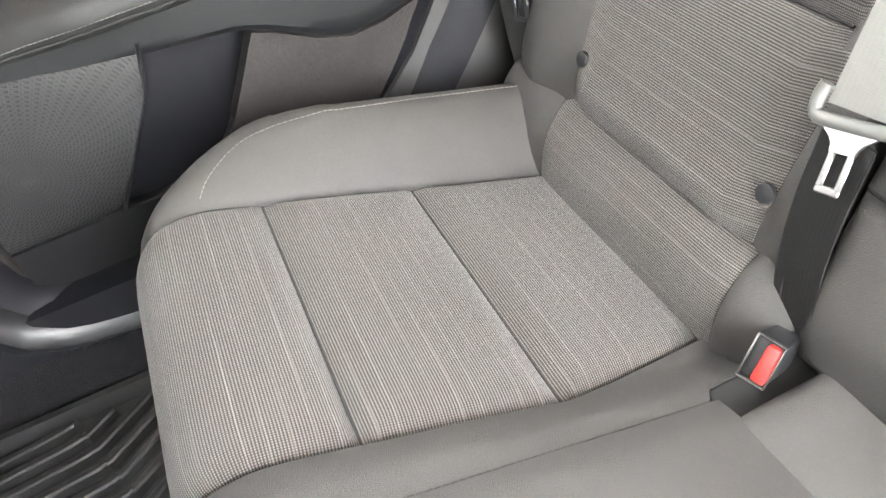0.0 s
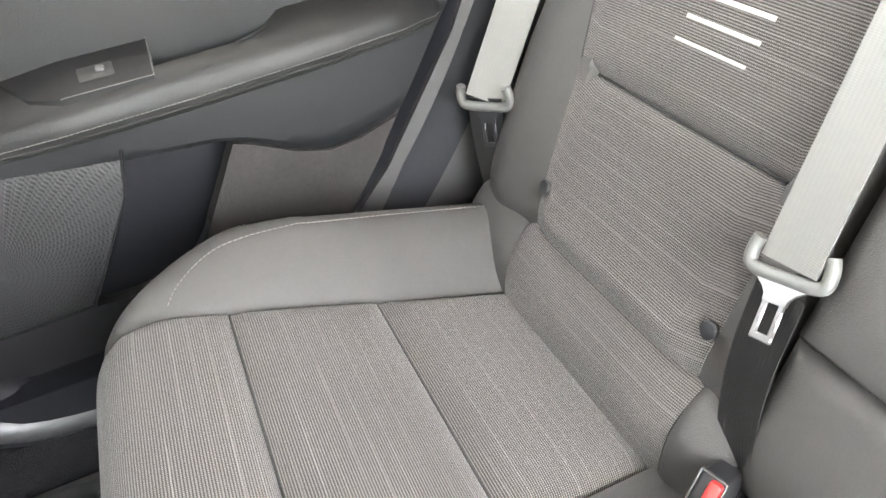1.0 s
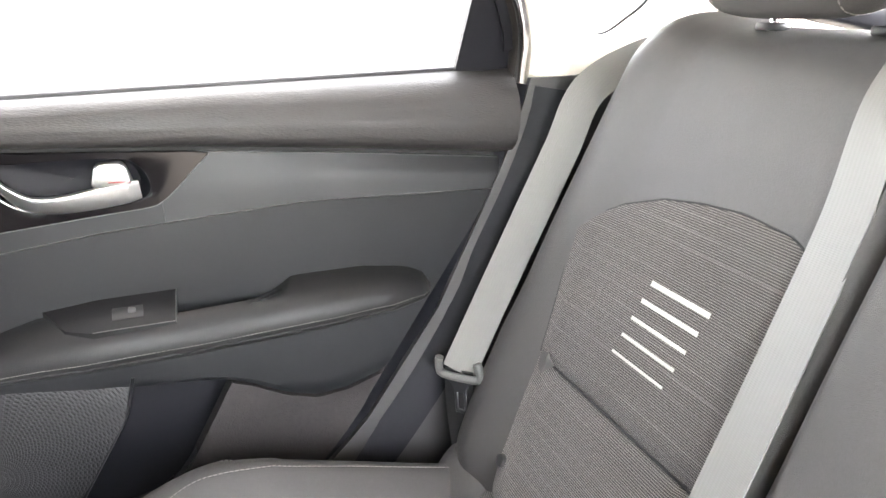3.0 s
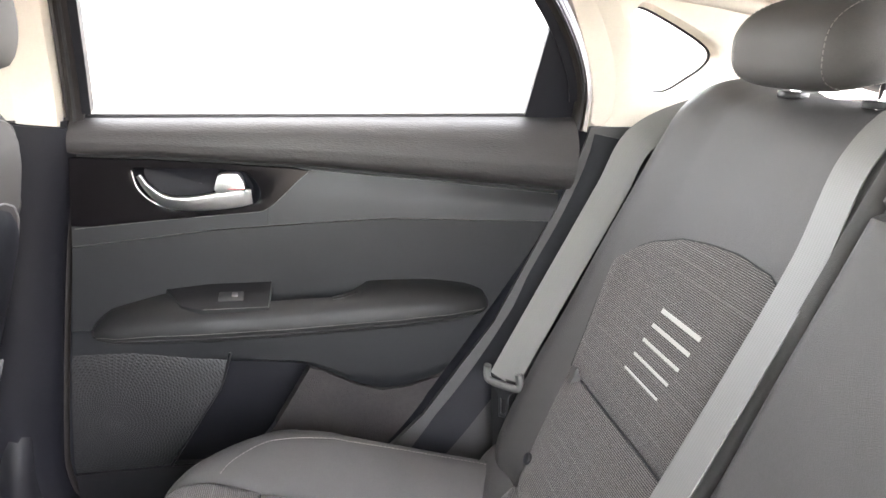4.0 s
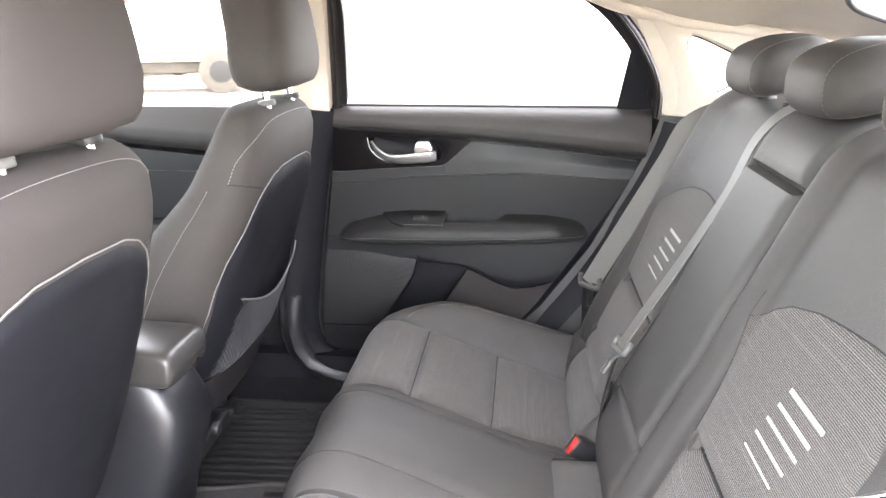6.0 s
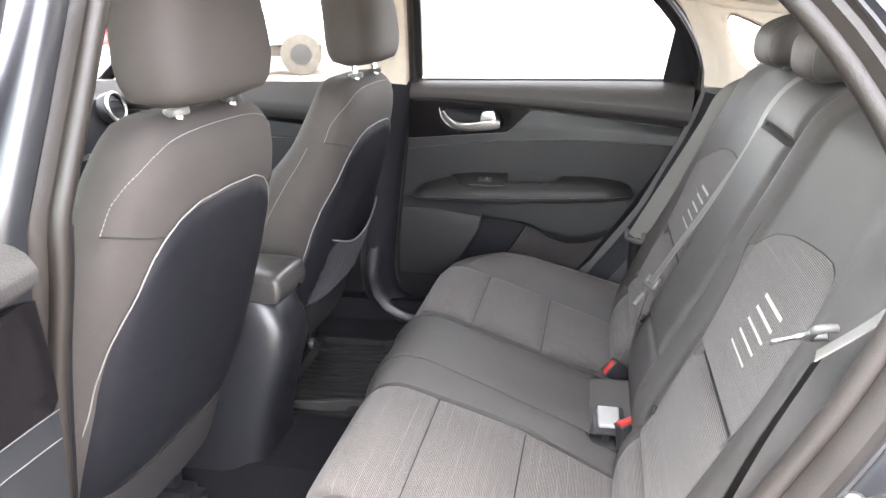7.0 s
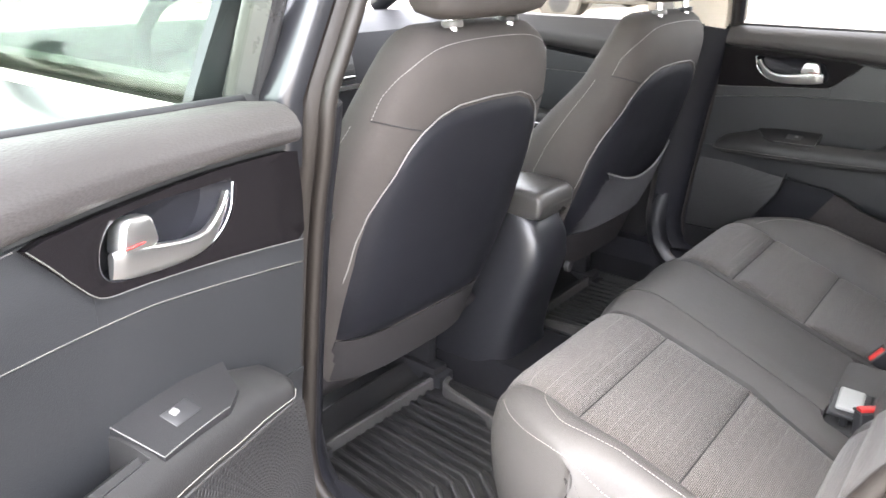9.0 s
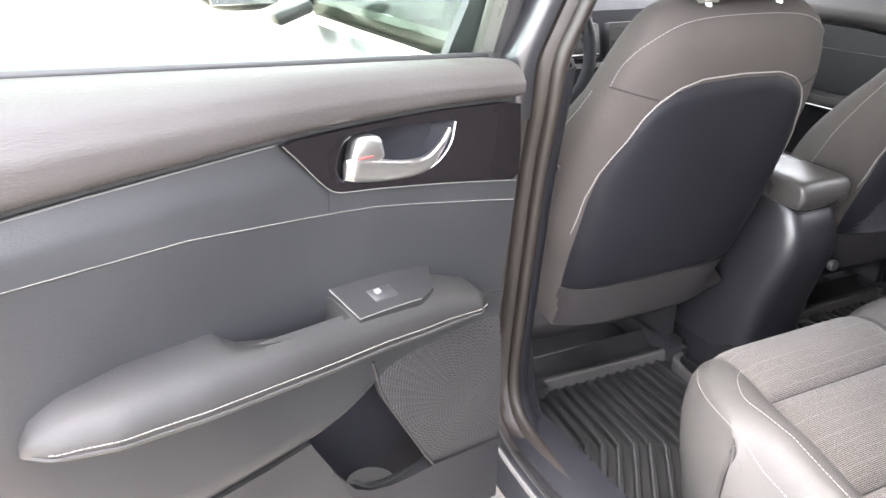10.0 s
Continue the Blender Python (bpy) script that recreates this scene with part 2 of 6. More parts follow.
def mesh_object(name, verts, faces, material, parent=None, label="", uvs=None, sharp=38, recalc=True):
    me = bpy.data.meshes.new(name)
    me.from_pydata([tuple(map(float, v)) for v in verts], [], [tuple(f) for f in faces])
    if uvs is not None:
        layer = me.uv_layers.new(name="UVMap")
        flat = np.array([uvs[v] for f in faces for v in f], dtype=np.float32).ravel()
        layer.data.foreach_set("uv", flat)
    if recalc:
        bm = bmesh.new()
        bm.from_mesh(me)
        bmesh.ops.recalc_face_normals(bm, faces=bm.faces)
        bm.to_mesh(me)
        bm.free()
    me.polygons.foreach_set("use_smooth", [True] * len(me.polygons))
    me.set_sharp_from_angle(angle=radians(sharp))
    me.materials.append(material)
    ob = new(name, me)
    if parent is not None:
        ob.parent = parent
        if parent.parent is None:
            ob.matrix_parent_inverse = parent.matrix_basis.inverted()
    if label:
        ob["label"] = label
    return ob


def part(name, bm, material, parent=None, label="", sharp=38):
    bm.verts.index_update()
    v = [x.co.copy() for x in bm.verts]
    f = [[x.index for x in p.verts] for p in bm.faces]
    bm.free()
    return mesh_object(name, v, f, material, parent, label, sharp=sharp)


def grid_faces(n, m, close_u=False, close_v=False, base=0):
    out = []
    for i in range(n if close_v else n - 1):
        for j in range(m if close_u else m - 1):
            a, b = base + i * m + j, base + i * m + (j + 1) % m
            c, d = base + ((i + 1) % n) * m + (j + 1) % m, base + ((i + 1) % n) * m + j
            out.append((a, b, c, d))
    return out


def sheet(name, P, d, material, parent=None, label="", close_u=False, sharp=38, even=False):
    """A solid sheet: the grid P (rows, columns, 3) and its copy shifted by d, joined at the rim. UVs run in metres."""
    P = np.asarray(P, float)
    n, m = P.shape[:2]
    Q = P + np.asarray(d, float)
    V = np.concatenate([P.reshape(-1, 3), Q.reshape(-1, 3)])
    k = n * m
    F = grid_faces(n, m, close_u)
    F = F + [tuple(reversed([x + k for x in f])) for f in F]
    rim = []
    if close_u:
        rim += [[0 * m + j for j in range(m)] + [0], [(n - 1) * m + j for j in range(m)] + [(n - 1) * m]]
    else:
        loop = [j for j in range(m)] + [i * m + m - 1 for i in range(1, n)] + [(n - 1) * m + j for j in range(m - 2, -1, -1)] + [i * m for i in range(n - 2, -1, -1)]
        rim.append(loop)
    for loop in rim:
        for a, b in zip(loop, loop[1:]):
            F.append((a, b, b + k, a + k))
    du = np.concatenate([np.zeros((n, 1)), np.cumsum(np.linalg.norm(np.diff(P, axis=1), axis=2), axis=1)], axis=1)
    dv = np.concatenate([np.zeros((1, m)), np.cumsum(np.linalg.norm(np.diff(P, axis=0), axis=2), axis=0)], axis=0)
    if even:
        du, dv = np.repeat(du.mean(0)[None], n, 0), np.repeat(dv.mean(1)[:, None], m, 1)
    uv = np.stack([du.reshape(-1), dv.reshape(-1)], 1)
    return mesh_object(name, V, F, material, parent, label, np.concatenate([uv, uv]), sharp)


def curve(pts, n, closed=False):
    """A smooth line through pts, at n even steps."""
    p = np.asarray(pts, float)
    if closed:
        p = np.concatenate([p[-1:], p, p[:2]])
    else:
        p = np.concatenate([2 * p[:1] - p[1:2], p, 2 * p[-1:] - p[-2:-1]])
    out = []
    for i in range(1, len(p) - 2):
        t = np.linspace(0, 1, 24, endpoint=False)[:, None]
        a, b, c, e = p[i - 1], p[i], p[i + 1], p[i + 2]
        out.append(0.5 * (2 * b + (c - a) * t + (2 * a - 5 * b + 4 * c - e) * t ** 2 + (3 * b - a - 3 * c + e) * t ** 3))
    q = np.concatenate(out + [p[-2:-1]])
    s = np.concatenate([[0], np.cumsum(np.linalg.norm(np.diff(q, axis=0), axis=1))])
    w = np.linspace(0, s[-1], n + 1)[:-1] if closed else np.linspace(0, s[-1], n)
    return np.stack([np.interp(w, s, q[:, k]) for k in range(q.shape[1])], 1)


def sweep(pts, ring, closed=False):
    """Vertices and faces of the section ring (k, 2) carried along pts."""
    p = np.asarray(pts, float)
    t = np.gradient(p, axis=0)
    if closed:
        t = np.roll(p, -1, 0) - np.roll(p, 1, 0)
    t /= np.linalg.norm(t, axis=1)[:, None] + 1e-12
    up = np.array([0, 0, 1.0]) if abs(t[0][2]) < 0.9 else np.array([1.0, 0, 0])
    a = np.cross(t[0], up)
    a /= np.linalg.norm(a)
    V = []
    for i in range(len(p)):
        a = a - t[i] * (a @ t[i])
        a /= np.linalg.norm(a)
        b = np.cross(t[i], a)
        V += [p[i] + a * r[0] + b * r[1] for r in ring]
    k = len(ring)
    F = grid_faces(len(p), k, True, closed)
    if not closed:
        F += [tuple(range(k)), tuple(reversed(range((len(p) - 1) * k, len(p) * k)))]
    return V, F


def circle(r, k=8):
    return [(r * math.cos(2 * math.pi * i / k), r * math.sin(2 * math.pi * i / k)) for i in range(k)]


def tube(name, pts, r, material, parent=None, label="", closed=False, k=8):
    V, F = sweep(pts, circle(r, k), closed)
    return mesh_object(name, V, F, material, parent, label, sharp=60)


def stitches(name, pts, material, parent, step=0.0062, length=0.0042, r=0.00062, label=""):
    p = np.asarray(pts, float)
    s = np.concatenate([[0], np.cumsum(np.linalg.norm(np.diff(p, axis=0), axis=1))])
    V, F = [], []
    for a in np.arange(0, s[-1] - length, step):
        q = [np.array([np.interp(w, s, p[:, k]) for k in range(3)]) for w in (a, a + length / 2, a + length)]
        v, f = sweep(q, circle(r, 5))
        F += [tuple(x + len(V) for x in g) for g in f]
        V += v
    return mesh_object(name, V, F, material, parent, label, recalc=False)


def ribbon(name, pts, side, w, th, material, parent=None, label=""):
    """A flat strap along pts; side: unit vectors across it."""
    p, sd = np.asarray(pts, float), np.asarray(side, float)
    if sd.ndim == 1:
        sd = np.repeat(sd[None], len(p), 0)
    t = np.gradient(p, axis=0)
    t /= np.linalg.norm(t, axis=1)[:, None]
    sd = sd - t * (sd * t).sum(1)[:, None]
    sd /= np.linalg.norm(sd, axis=1)[:, None]
    nrm = np.cross(t, sd)
    P = np.stack([p + sd * w * k for k in (-0.5, -0.46, -0.2, 0, 0.2, 0.46, 0.5)], 1)
    D = np.repeat((nrm * th)[:, None], 7, 1)
    return sheet(name, P, D, material, parent, label, sharp=60)


def rounded_box(size, r, seg=3, m=None):
    bm = bmesh.new()
    bmesh.ops.create_cube(bm, size=1)
    bmesh.ops.scale(bm, vec=size, verts=bm.verts)
    bmesh.ops.bevel(bm, geom=list(bm.edges), offset=r, segments=seg, profile=0.5, affect="EDGES")
    if m is not None:
        bm.transform(m)
    return bm


def disc(radius, depth, m, seg=20, bevel=0.0):
    bm = bmesh.new()
    bmesh.ops.create_cone(bm, cap_ends=True, segments=seg, radius1=radius, radius2=radius, depth=depth)
    if bevel:
        bmesh.ops.bevel(bm, geom=[e for e in bm.edges if abs(e.verts[0].co.z - e.verts[1].co.z) < 1e-6], offset=bevel, segments=2, profile=0.5, affect="EDGES")
    bm.transform(m)
    return bm


def super_ring(a, b, k, e=3.0):
    """k points round a rounded rectangle of half sizes a, b."""
    out = []
    for i in range(k):
        w = 2 * math.pi * i / k
        c, s = math.cos(w), math.sin(w)
        out.append((a * math.copysign(abs(c) ** (2 / e), c), b * math.copysign(abs(s) ** (2 / e), s)))
    return out


def lofted(name, rings, material, parent=None, label="", sharp=50):
    k = len(rings[0])
    V = [v for r in rings for v in r]
    F = grid_faces(len(rings), k, True)
    F += [tuple(range(k)), tuple(reversed(range((len(rings) - 1) * k, len(rings) * k)))]
    return mesh_object(name, V, F, material, parent, label, sharp=sharp)


def lerp(x, xs, ys):
    return np.interp(x, xs, ys)


def flank(z, y0=0.70):
    """Half width of the cabin side at height z: upright below the belt line, leaning in above it."""
    return y0 - 0.42 * np.maximum(0, np.asarray(z, float) - 0.98)


def pillow(n, m, U, V, puff, soft, sink):
    """Height over a panel of n x m points, U x V metres: full in the middle, sunk at the seams."""
    u = np.minimum(np.linspace(0, U, m), np.linspace(U, 0, m))
    v = np.minimum(np.linspace(0, V, n), np.linspace(V, 0, n))
    d = 1 - np.exp(-np.minimum.outer(v, u) / soft)
    return -sink + (puff + sink) * d


# ---- ground ----
tagged(mesh_object("ground", [(-300, -300, 0), (300, -300, 0), (300, 300, 0), (-300, 300, 0)], [(0, 1, 2, 3)], GROUND),
       "pale sunlit concrete of an open parking lot", "ground", kind="structure")

# ---- the car's shell ----
# rear door opening, seen from the side: x and z along its rim
RIM = [(0.036, 1.25), (0.03, 1.165), (0.008, 0.95), (-0.024, 0.79), (-0.06, 0.51), (-0.062, 0.42), (-0.03, 0.372), (0.10, 0.355),
       (0.25, 0.36), (0.37, 0.40), (0.475, 0.50), (0.592, 0.661), (0.638, 0.752), (0.692, 0.857), (0.725, 0.945), (0.730, 1.002),
       (0.716, 1.052), (0.684, 1.108), (0.646, 1.156), (0.588, 1.21), (0.49, 1.26), (0.30, 1.292), (0.10, 1.290)]
RIM2 = curve(RIM, 120, True)
_t = np.roll(RIM2, -1, 0) - np.roll(RIM2, 1, 0)
_n = np.stack([_t[:, 1], -_t[:, 0]], 1)
_n /= np.linalg.norm(_n, axis=1)[:, None]
if ((RIM2 + _n * 0.01 - RIM2.mean(0)) ** 2).sum() < ((RIM2 - RIM2.mean(0)) ** 2).sum():
    _n = -_n


def rim(grow, y0, side, lean=True):
    q = RIM2 + _n * grow
    y = flank(q[:, 1], y0) if lean else np.full(len(q), y0)
    return np.stack([q[:, 0], side * y, q[:, 1]], 1)


def ring_sheet(name, loops, d, material, parent, label=""):
    return sheet(name, np.stack(loops), d, material, parent, label, close_u=True)


def body_skin(x, z, side):
    """Outer skin of the flank."""
    y = lerp(z, [0.2, 0.3, 0.45, 0.65, 0.80, 0.90, 0.95], [0.80, 0.84, 0.868, 0.872, 0.855, 0.825, 0.80])
    y = np.where(np.asarray(z) > 0.95, 0.80 - 0.42 * (np.asarray(z) - 0.95), y)
    return side * y


def skin(name, x0, x1, z0, z1, side, material, parent, n=24, label=""):
    zs = np.linspace(z0, z1, n)
    P = []
    for z in zs:
        a, b = (f(z) if callable(f) else f for f in (x0, x1))
        xs = np.linspace(a, b, 10)
        P.append(np.stack([xs, body_skin(xs, np.full(10, z), side), np.full(10, z)], 1))
    return sheet(name, P, (0, -side * 0.012, 0), material, parent, label)


car = thing("car_body", "graphite metallic hatchback body with its rear door opening", "car body", (0, 0, 0))
for side in (1, -1):
    k0 = next(i for i in range(120) if RIM2[i, 1] < 0.97 and RIM2[i - 1, 1] >= 0.97)
    low_run = [(k0 + i) % 120 for i in range(120) if RIM2[(k0 + i) % 120, 1] < 0.972]
    top_run = [(low_run[-1] + i) % 120 for i in range(120 - len(low_run) + 2)]
    loops = [rim(0.0, 0.695, side), rim(0.012, 0.675, side), rim(0.05, 0.655, side), rim(0.075, 0.652, side)]
    fore = [i for i in low_run if RIM2[i, 0] < 0.40]
    aft = [low_run[low_run.index(fore[-1]) + k] for k in range(len(low_run) - low_run.index(fore[-1]))]
    sheet("inner_trim", np.stack(loops)[:, fore], (0, side * 0.006, 0), HARD, car, "black trim round the door opening")
    # Far lip is blacker than the near one: its shade put into the colour
    sheet("inner_trim", np.stack(loops)[:, aft], (0, side * 0.006, 0), LIPSEAL if side < 0 else HARD, car, "dark rubber lip round the door opening")
    loops = [rim(0.019, 0.698, side), rim(0.023, 0.686, side), rim(0.05, 0.673, side), rim(0.07, 0.672, side)]
    sheet("inner_trim", np.stack(loops)[:, top_run], (0, side * 0.004, 0), PILLAR, car, "beige trim round the door opening")
    tube("weather_strip", rim(0.004, 0.708, side), 0.011, SEAL, car, "soft grey-brown rubber door seal", True, 10)
    # Black tubes put in for the shade of two grooves beside the seal
    tube("seal_groove", rim(0.0035, 0.6965, side), 0.0026, BLACKP, car, "black tube for the shaded groove by the door seal", True, 6)
    tube("flange_groove", rim(0.0275, 0.7435, side), 0.0026, BLACKP, car, "black tube for the shaded groove by the rubber lip", True, 6)
    ring_sheet("door_flange", [rim(0.008, 0.716, side), rim(0.016, 0.728, side), rim(0.022, 0.730, side), rim(0.028, 0.740, side)], (0, side * 0.004, 0), SEAL, car, "grey-brown rubber lip round the door opening")
    ring_sheet("door_jamb", [rim(0.027, 0.742, side), rim(0.034, 0.752, side), rim(0.046, 0.756, side), rim(0.054, 0.788, side), rim(0.083, 0.796, side), rim(0.091, 0.834, side), rim(0.10, 0.84, side)],
               (0, -side * 0.003, 0), PAINT, car, "dark metallic painted door jamb")
G4 = RIM2 + _n * 0.098
rear = G4[(G4[:, 0] > 0.3) & (G4[:, 1] < 1.1)]
rear = rear[np.argsort(rear[:, 1])]
front = G4[(G4[:, 0] < 0.15) & (G4[:, 1] < 1.2)]
front = front[np.argsort(front[:, 1])]
for side in (1, -1):
    skin("quarter_panel", lambda z: float(lerp(z, rear[:, 1], rear[:, 0])), 1.7, 0.32, 1.0, side, PAINT, car)
    skin("front_door_skin", -1.12, -0.125, 0.26, 0.95, side, PAINT, car, label="graphite painted front door skin")
    skin("front_fender", -2.0, -1.125, 0.26, 0.93, side, PAINT, car)
    skin("sill_panel", -1.1, 0.45, 0.2, 0.262, side, PAINT, car)
    # chrome belt strip and black frame of the front window
    xs = np.linspace(-1.05, -0.12, 20)
    ribbon("belt_strip", np.stack([xs, side * np.full(20, 0.803), np.full(20, 0.955)], 1), (0, 0, 1), 0.018, 0.004, CHROME, car, "bright belt moulding")
    zs = np.linspace(0.96, 1.25, 12)
    P = [np.stack([np.linspace(-0.12, -0.052, 6) + 0.02 * (z - 0.95) / 0.3, side * np.full(6, flank(z, 0.785)), np.full(6, z)], 1) for z in zs]
    sheet("pillar_cover", P, (0, -side * 0.02, 0), COVER, car, "gloss black pillar cover, greyed for the sky's reflection")
    P = [np.stack([np.array([-0.050, -0.046, -0.03, -0.012, -0.004, 0.0]) + 0.03 * (z - 0.95) / 0.3, side * (flank(z, 0.779) - np.array([0, 0, 0.001, 0.004, 0.012, 0.03])), np.full(6, z)], 1) for z in np.linspace(0.90, 1.25, 14)]
    sheet("pillar_skin", P, (0, -side * 0.006, 0), PAINT, car, "graphite painted edge of the centre pillar")
    P = [np.stack([np.linspace(-0.98 + 1.35 * (z - 0.95), -0.125, 8), side * np.full(8, flank(z, 0.775)), np.full(8, z)], 1) for z in zs]
    g = sheet("front_window", P, (0, -side * 0.004, 0), GLASS if side > 0 else TINT, car, "clear front side glass")
    tube("window_frame", curve([(-0.99, side * 0.775, 0.96), (-0.78, side * flank(1.11, 0.775), 1.11), (-0.58, side * flank(1.25, 0.775), 1.25), (-0.3, side * flank(1.29, 0.775), 1.29), (0.1, side * flank(1.30, 0.775), 1.30)], 30), 0.02, GLOSSY, car)
    # roof rail
    tube("roof_rail", curve([(-1.2, side * 0.66, 0.98), (-0.62, side * 0.62, 1.29), (0.1, side * 0.60, 1.345), (0.5, side * 0.61, 1.31), (0.75, side * 0.64, 1.22), (1.1, side * 0.66, 1.08), (1.5, side * 0.66, 1.0)], 40), 0.035, PAINT, car)

# inner pillar trims
for side in (1, -1):
    zs = np.linspace(0.30, 0.975, 16)
    P = [np.stack([np.linspace(-0.16, lerp(z, [0.37, 0.42, 0.51, 0.79, 0.975], [-0.045, -0.075, -0.073, -0.037, -0.002]), 6), side * (0.675 + 0.02 * np.linspace(-1, 1, 6) ** 2), np.full(6, z)], 1) for z in zs]
    sheet("pillar_trim", P, (0, side * 0.008, 0), HARD, car, "black centre pillar trim")
    zs = np.linspace(0.978, 1.30, 14)
    P = [np.stack([np.linspace(-0.15, -0.012 + 0.09 * (z - 0.975), 6), side * (flank(z, 0.675) + 0.02 * np.linspace(-1, 1, 6) ** 2), np.full(6, z)], 1) for z in zs]
    sheet("pillar_trim", P, (0, side * 0.03, 0), PILLAR, car, "beige upper centre pillar trim")
    # dark lower trim beside the rear seat
    zs = np.linspace(0.26, 0.966, 24)
    xr = lambda z: lerp(z, [0.26, 0.36, 0.40, 0.50, 0.661, 0.752, 0.857, 0.945, 0.97], [0.20, 0.26, 0.37, 0.475, 0.592, 0.638, 0.692, 0.725, 0.732])
    P = [np.stack([np.linspace(xr(z) + 0.012, xr(z) + 0.42, 8), side * lerp(np.linspace(0, 1, 8), [0, 0.25, 1], [0.672, 0.655, 0.645]), np.full(8, z)], 1) for z in zs]
    sheet("quarter_trim", P, (0, side * 0.01, 0), QTRIM, car, "grey trim beside the rear seat")

for side in (1, -1):
    foot = [i for i in range(120) if RIM2[i, 0] < 0.30 and RIM2[i, 1] < 0.66]
    foot = sorted(foot, key=lambda i: (i - foot[0]) % 120)
    loops = []
    for grow, y0, proud in ((0.026, 0.676, 0.0), (0.034, 0.672, 0.016), (0.046, 0.670, 0.026), (0.062, 0.668, 0.028), (0.082, 0.668, 0.018), (0.096, 0.672, 0.0)):
        q = rim(grow, y0, side)
        q[:, 1] -= side * proud * np.clip((0.60 - q[:, 2]) / 0.16, 0, 1)
        loops.append(q)
    sheet("pillar_foot", np.stack(loops)[:, foot], (0, side * 0.006, 0), CONSOLE, car, "satin black moulding from the pillar into the sill")

# beige rear pillar with its window
hole = curve([(0.790, 1.141), (0.845, 1.119), (0.900, 1.092), (0.922, 1.072), (0.915, 1.052), (0.893, 1.034), (0.862, 1.014), (0.832, 1.018), (0.805, 1.055), (0.777, 1.11), (0.776, 1.135)], 48, True)
edge = [(0.655, 1.190), (0.695, 1.118), (0.727, 1.055), (0.744, 1.0), (0.750, 0.968), (0.84, 0.968), (0.93, 0.996), (1.10, 1.02), (1.22, 1.04), (1.22, 1.07), (1.05, 1.11), (0.90, 1.148), (0.76, 1.165)]
c0 = np.array([0.85, 1.075])
ew = curve(np.array(edge + edge[:1]), 400)
ea = np.arctan2(ew[:, 1] - c0[1], ew[:, 0] - c0[0])
ha = np.arctan2(hole[:, 1] - c0[1], hole[:, 0] - c0[0])
outer = np.array([ew[np.argmin(np.abs(np.angle(np.exp(1j * (ea - a)))))] for a in ha])
for side in (1, -1):
    loops = []
    for w, inn in ((-0.035, 0.03), (0.0, 0.004), (0.05, 0.0), (0.35, 0.0), (0.7, 0.0), (1.0, 0.004)):
        q = hole + (outer - hole) * max(w, 0) + (c0 - hole) * max(-w, 0) * 2.0
        loops.append(np.stack([q[:, 0], side * (flank(q[:, 1], 0.676) + inn), q[:, 1]], 1))
    ring_sheet("rear_pillar_trim", loops, (0, side * 0.004, 0), PILLAR, car, "beige rear pillar trim round a small window")
    q = c0 + (hole - c0) * 1.06
    lo = [np.stack([c0[0] + (q[:, 0] - c0[0]) * k, side * (flank(c0[1] + (q[:, 1] - c0[1]) * k, 0.676) + 0.034), c0[1] + (q[:, 1] - c0[1]) * k], 1) for k in (1, 0.5, 0.02)]
    g = ring_sheet("quarter_window", lo, (0, side * 0.004, 0), GLASS, car, "small clear rear quarter glass")
    q = c0 + (hole - c0) * 0.95
    tube("window_seal", np.stack([q[:, 0], side * (flank(q[:, 1], 0.676) + 0.028), q[:, 1]], 1), 0.0035, BLACKP, car, "", True)

for side in (1, -1):
    tube("cant_rail_trim", curve([(x, side * (float(flank(z, 0.684))), z) for x, z in ((0.46, 1.262), (0.55, 1.226), (0.63, 1.196), (0.76, 1.166), (0.89, 1.150), (1.0, 1.132), (1.12, 1.10))], 30), 0.013, PILLAR, car, "beige trim along the roof edge")
    P = [[(x, side * float(flank(z, 0.694)), z) for x in np.linspace(0.965, 1.32, 12) for z in [1.06 + k * (float(lerp(x, [0.88, 1.0, 1.1, 1.2, 1.32], [1.18, 1.215, 1.205, 1.185, 1.14])) - 1.06)]] for k in np.linspace(0, 1, 8)]
    sheet("rear_side_trim", P, (0, side * 0.006, 0), PILLAR, car, "beige trim beside the rear window")

# headliner
xs = np.array([-0.75, -0.55, -0.3, 0.0, 0.3, 0.5, 0.63, 0.76, 0.89, 1.0, 1.1, 1.2])
rail = np.array([1.23, 1.275, 1.295, 1.30, 1.29, 1.25, 1.20, 1.168, 1.152, 1.13, 1.118, 1.10])
P = []
for x, r in zip(xs, rail):
    crown = lerp(x, [-0.75, 0, 0.5, 0.9, 1.0, 1.2], [0.07, 0.07, 0.085, 0.06, 0.055, 0.06])
    w = np.linspace(-1, 1, 21)
    y = w * float(flank(r, 0.69))
    P.append(np.stack([np.full(21, x), y, r + crown * (1 - np.abs(w) ** 2.6)], 1))
def roof_row(x, ys, up):
    r, half = lerp(x, xs, rail), float(flank(lerp(x, xs, rail), 0.69))
    crown = lerp(x, [-0.75, 0, 0.5, 0.9, 1.0, 1.2], [0.07, 0.07, 0.085, 0.06, 0.055, 0.06])
    w = np.clip(np.asarray(ys) / half, -1, 1)
    return np.stack([np.full(len(w), x), w * half, r + crown * (1 - np.abs(w) ** 2.6) + up], 1)


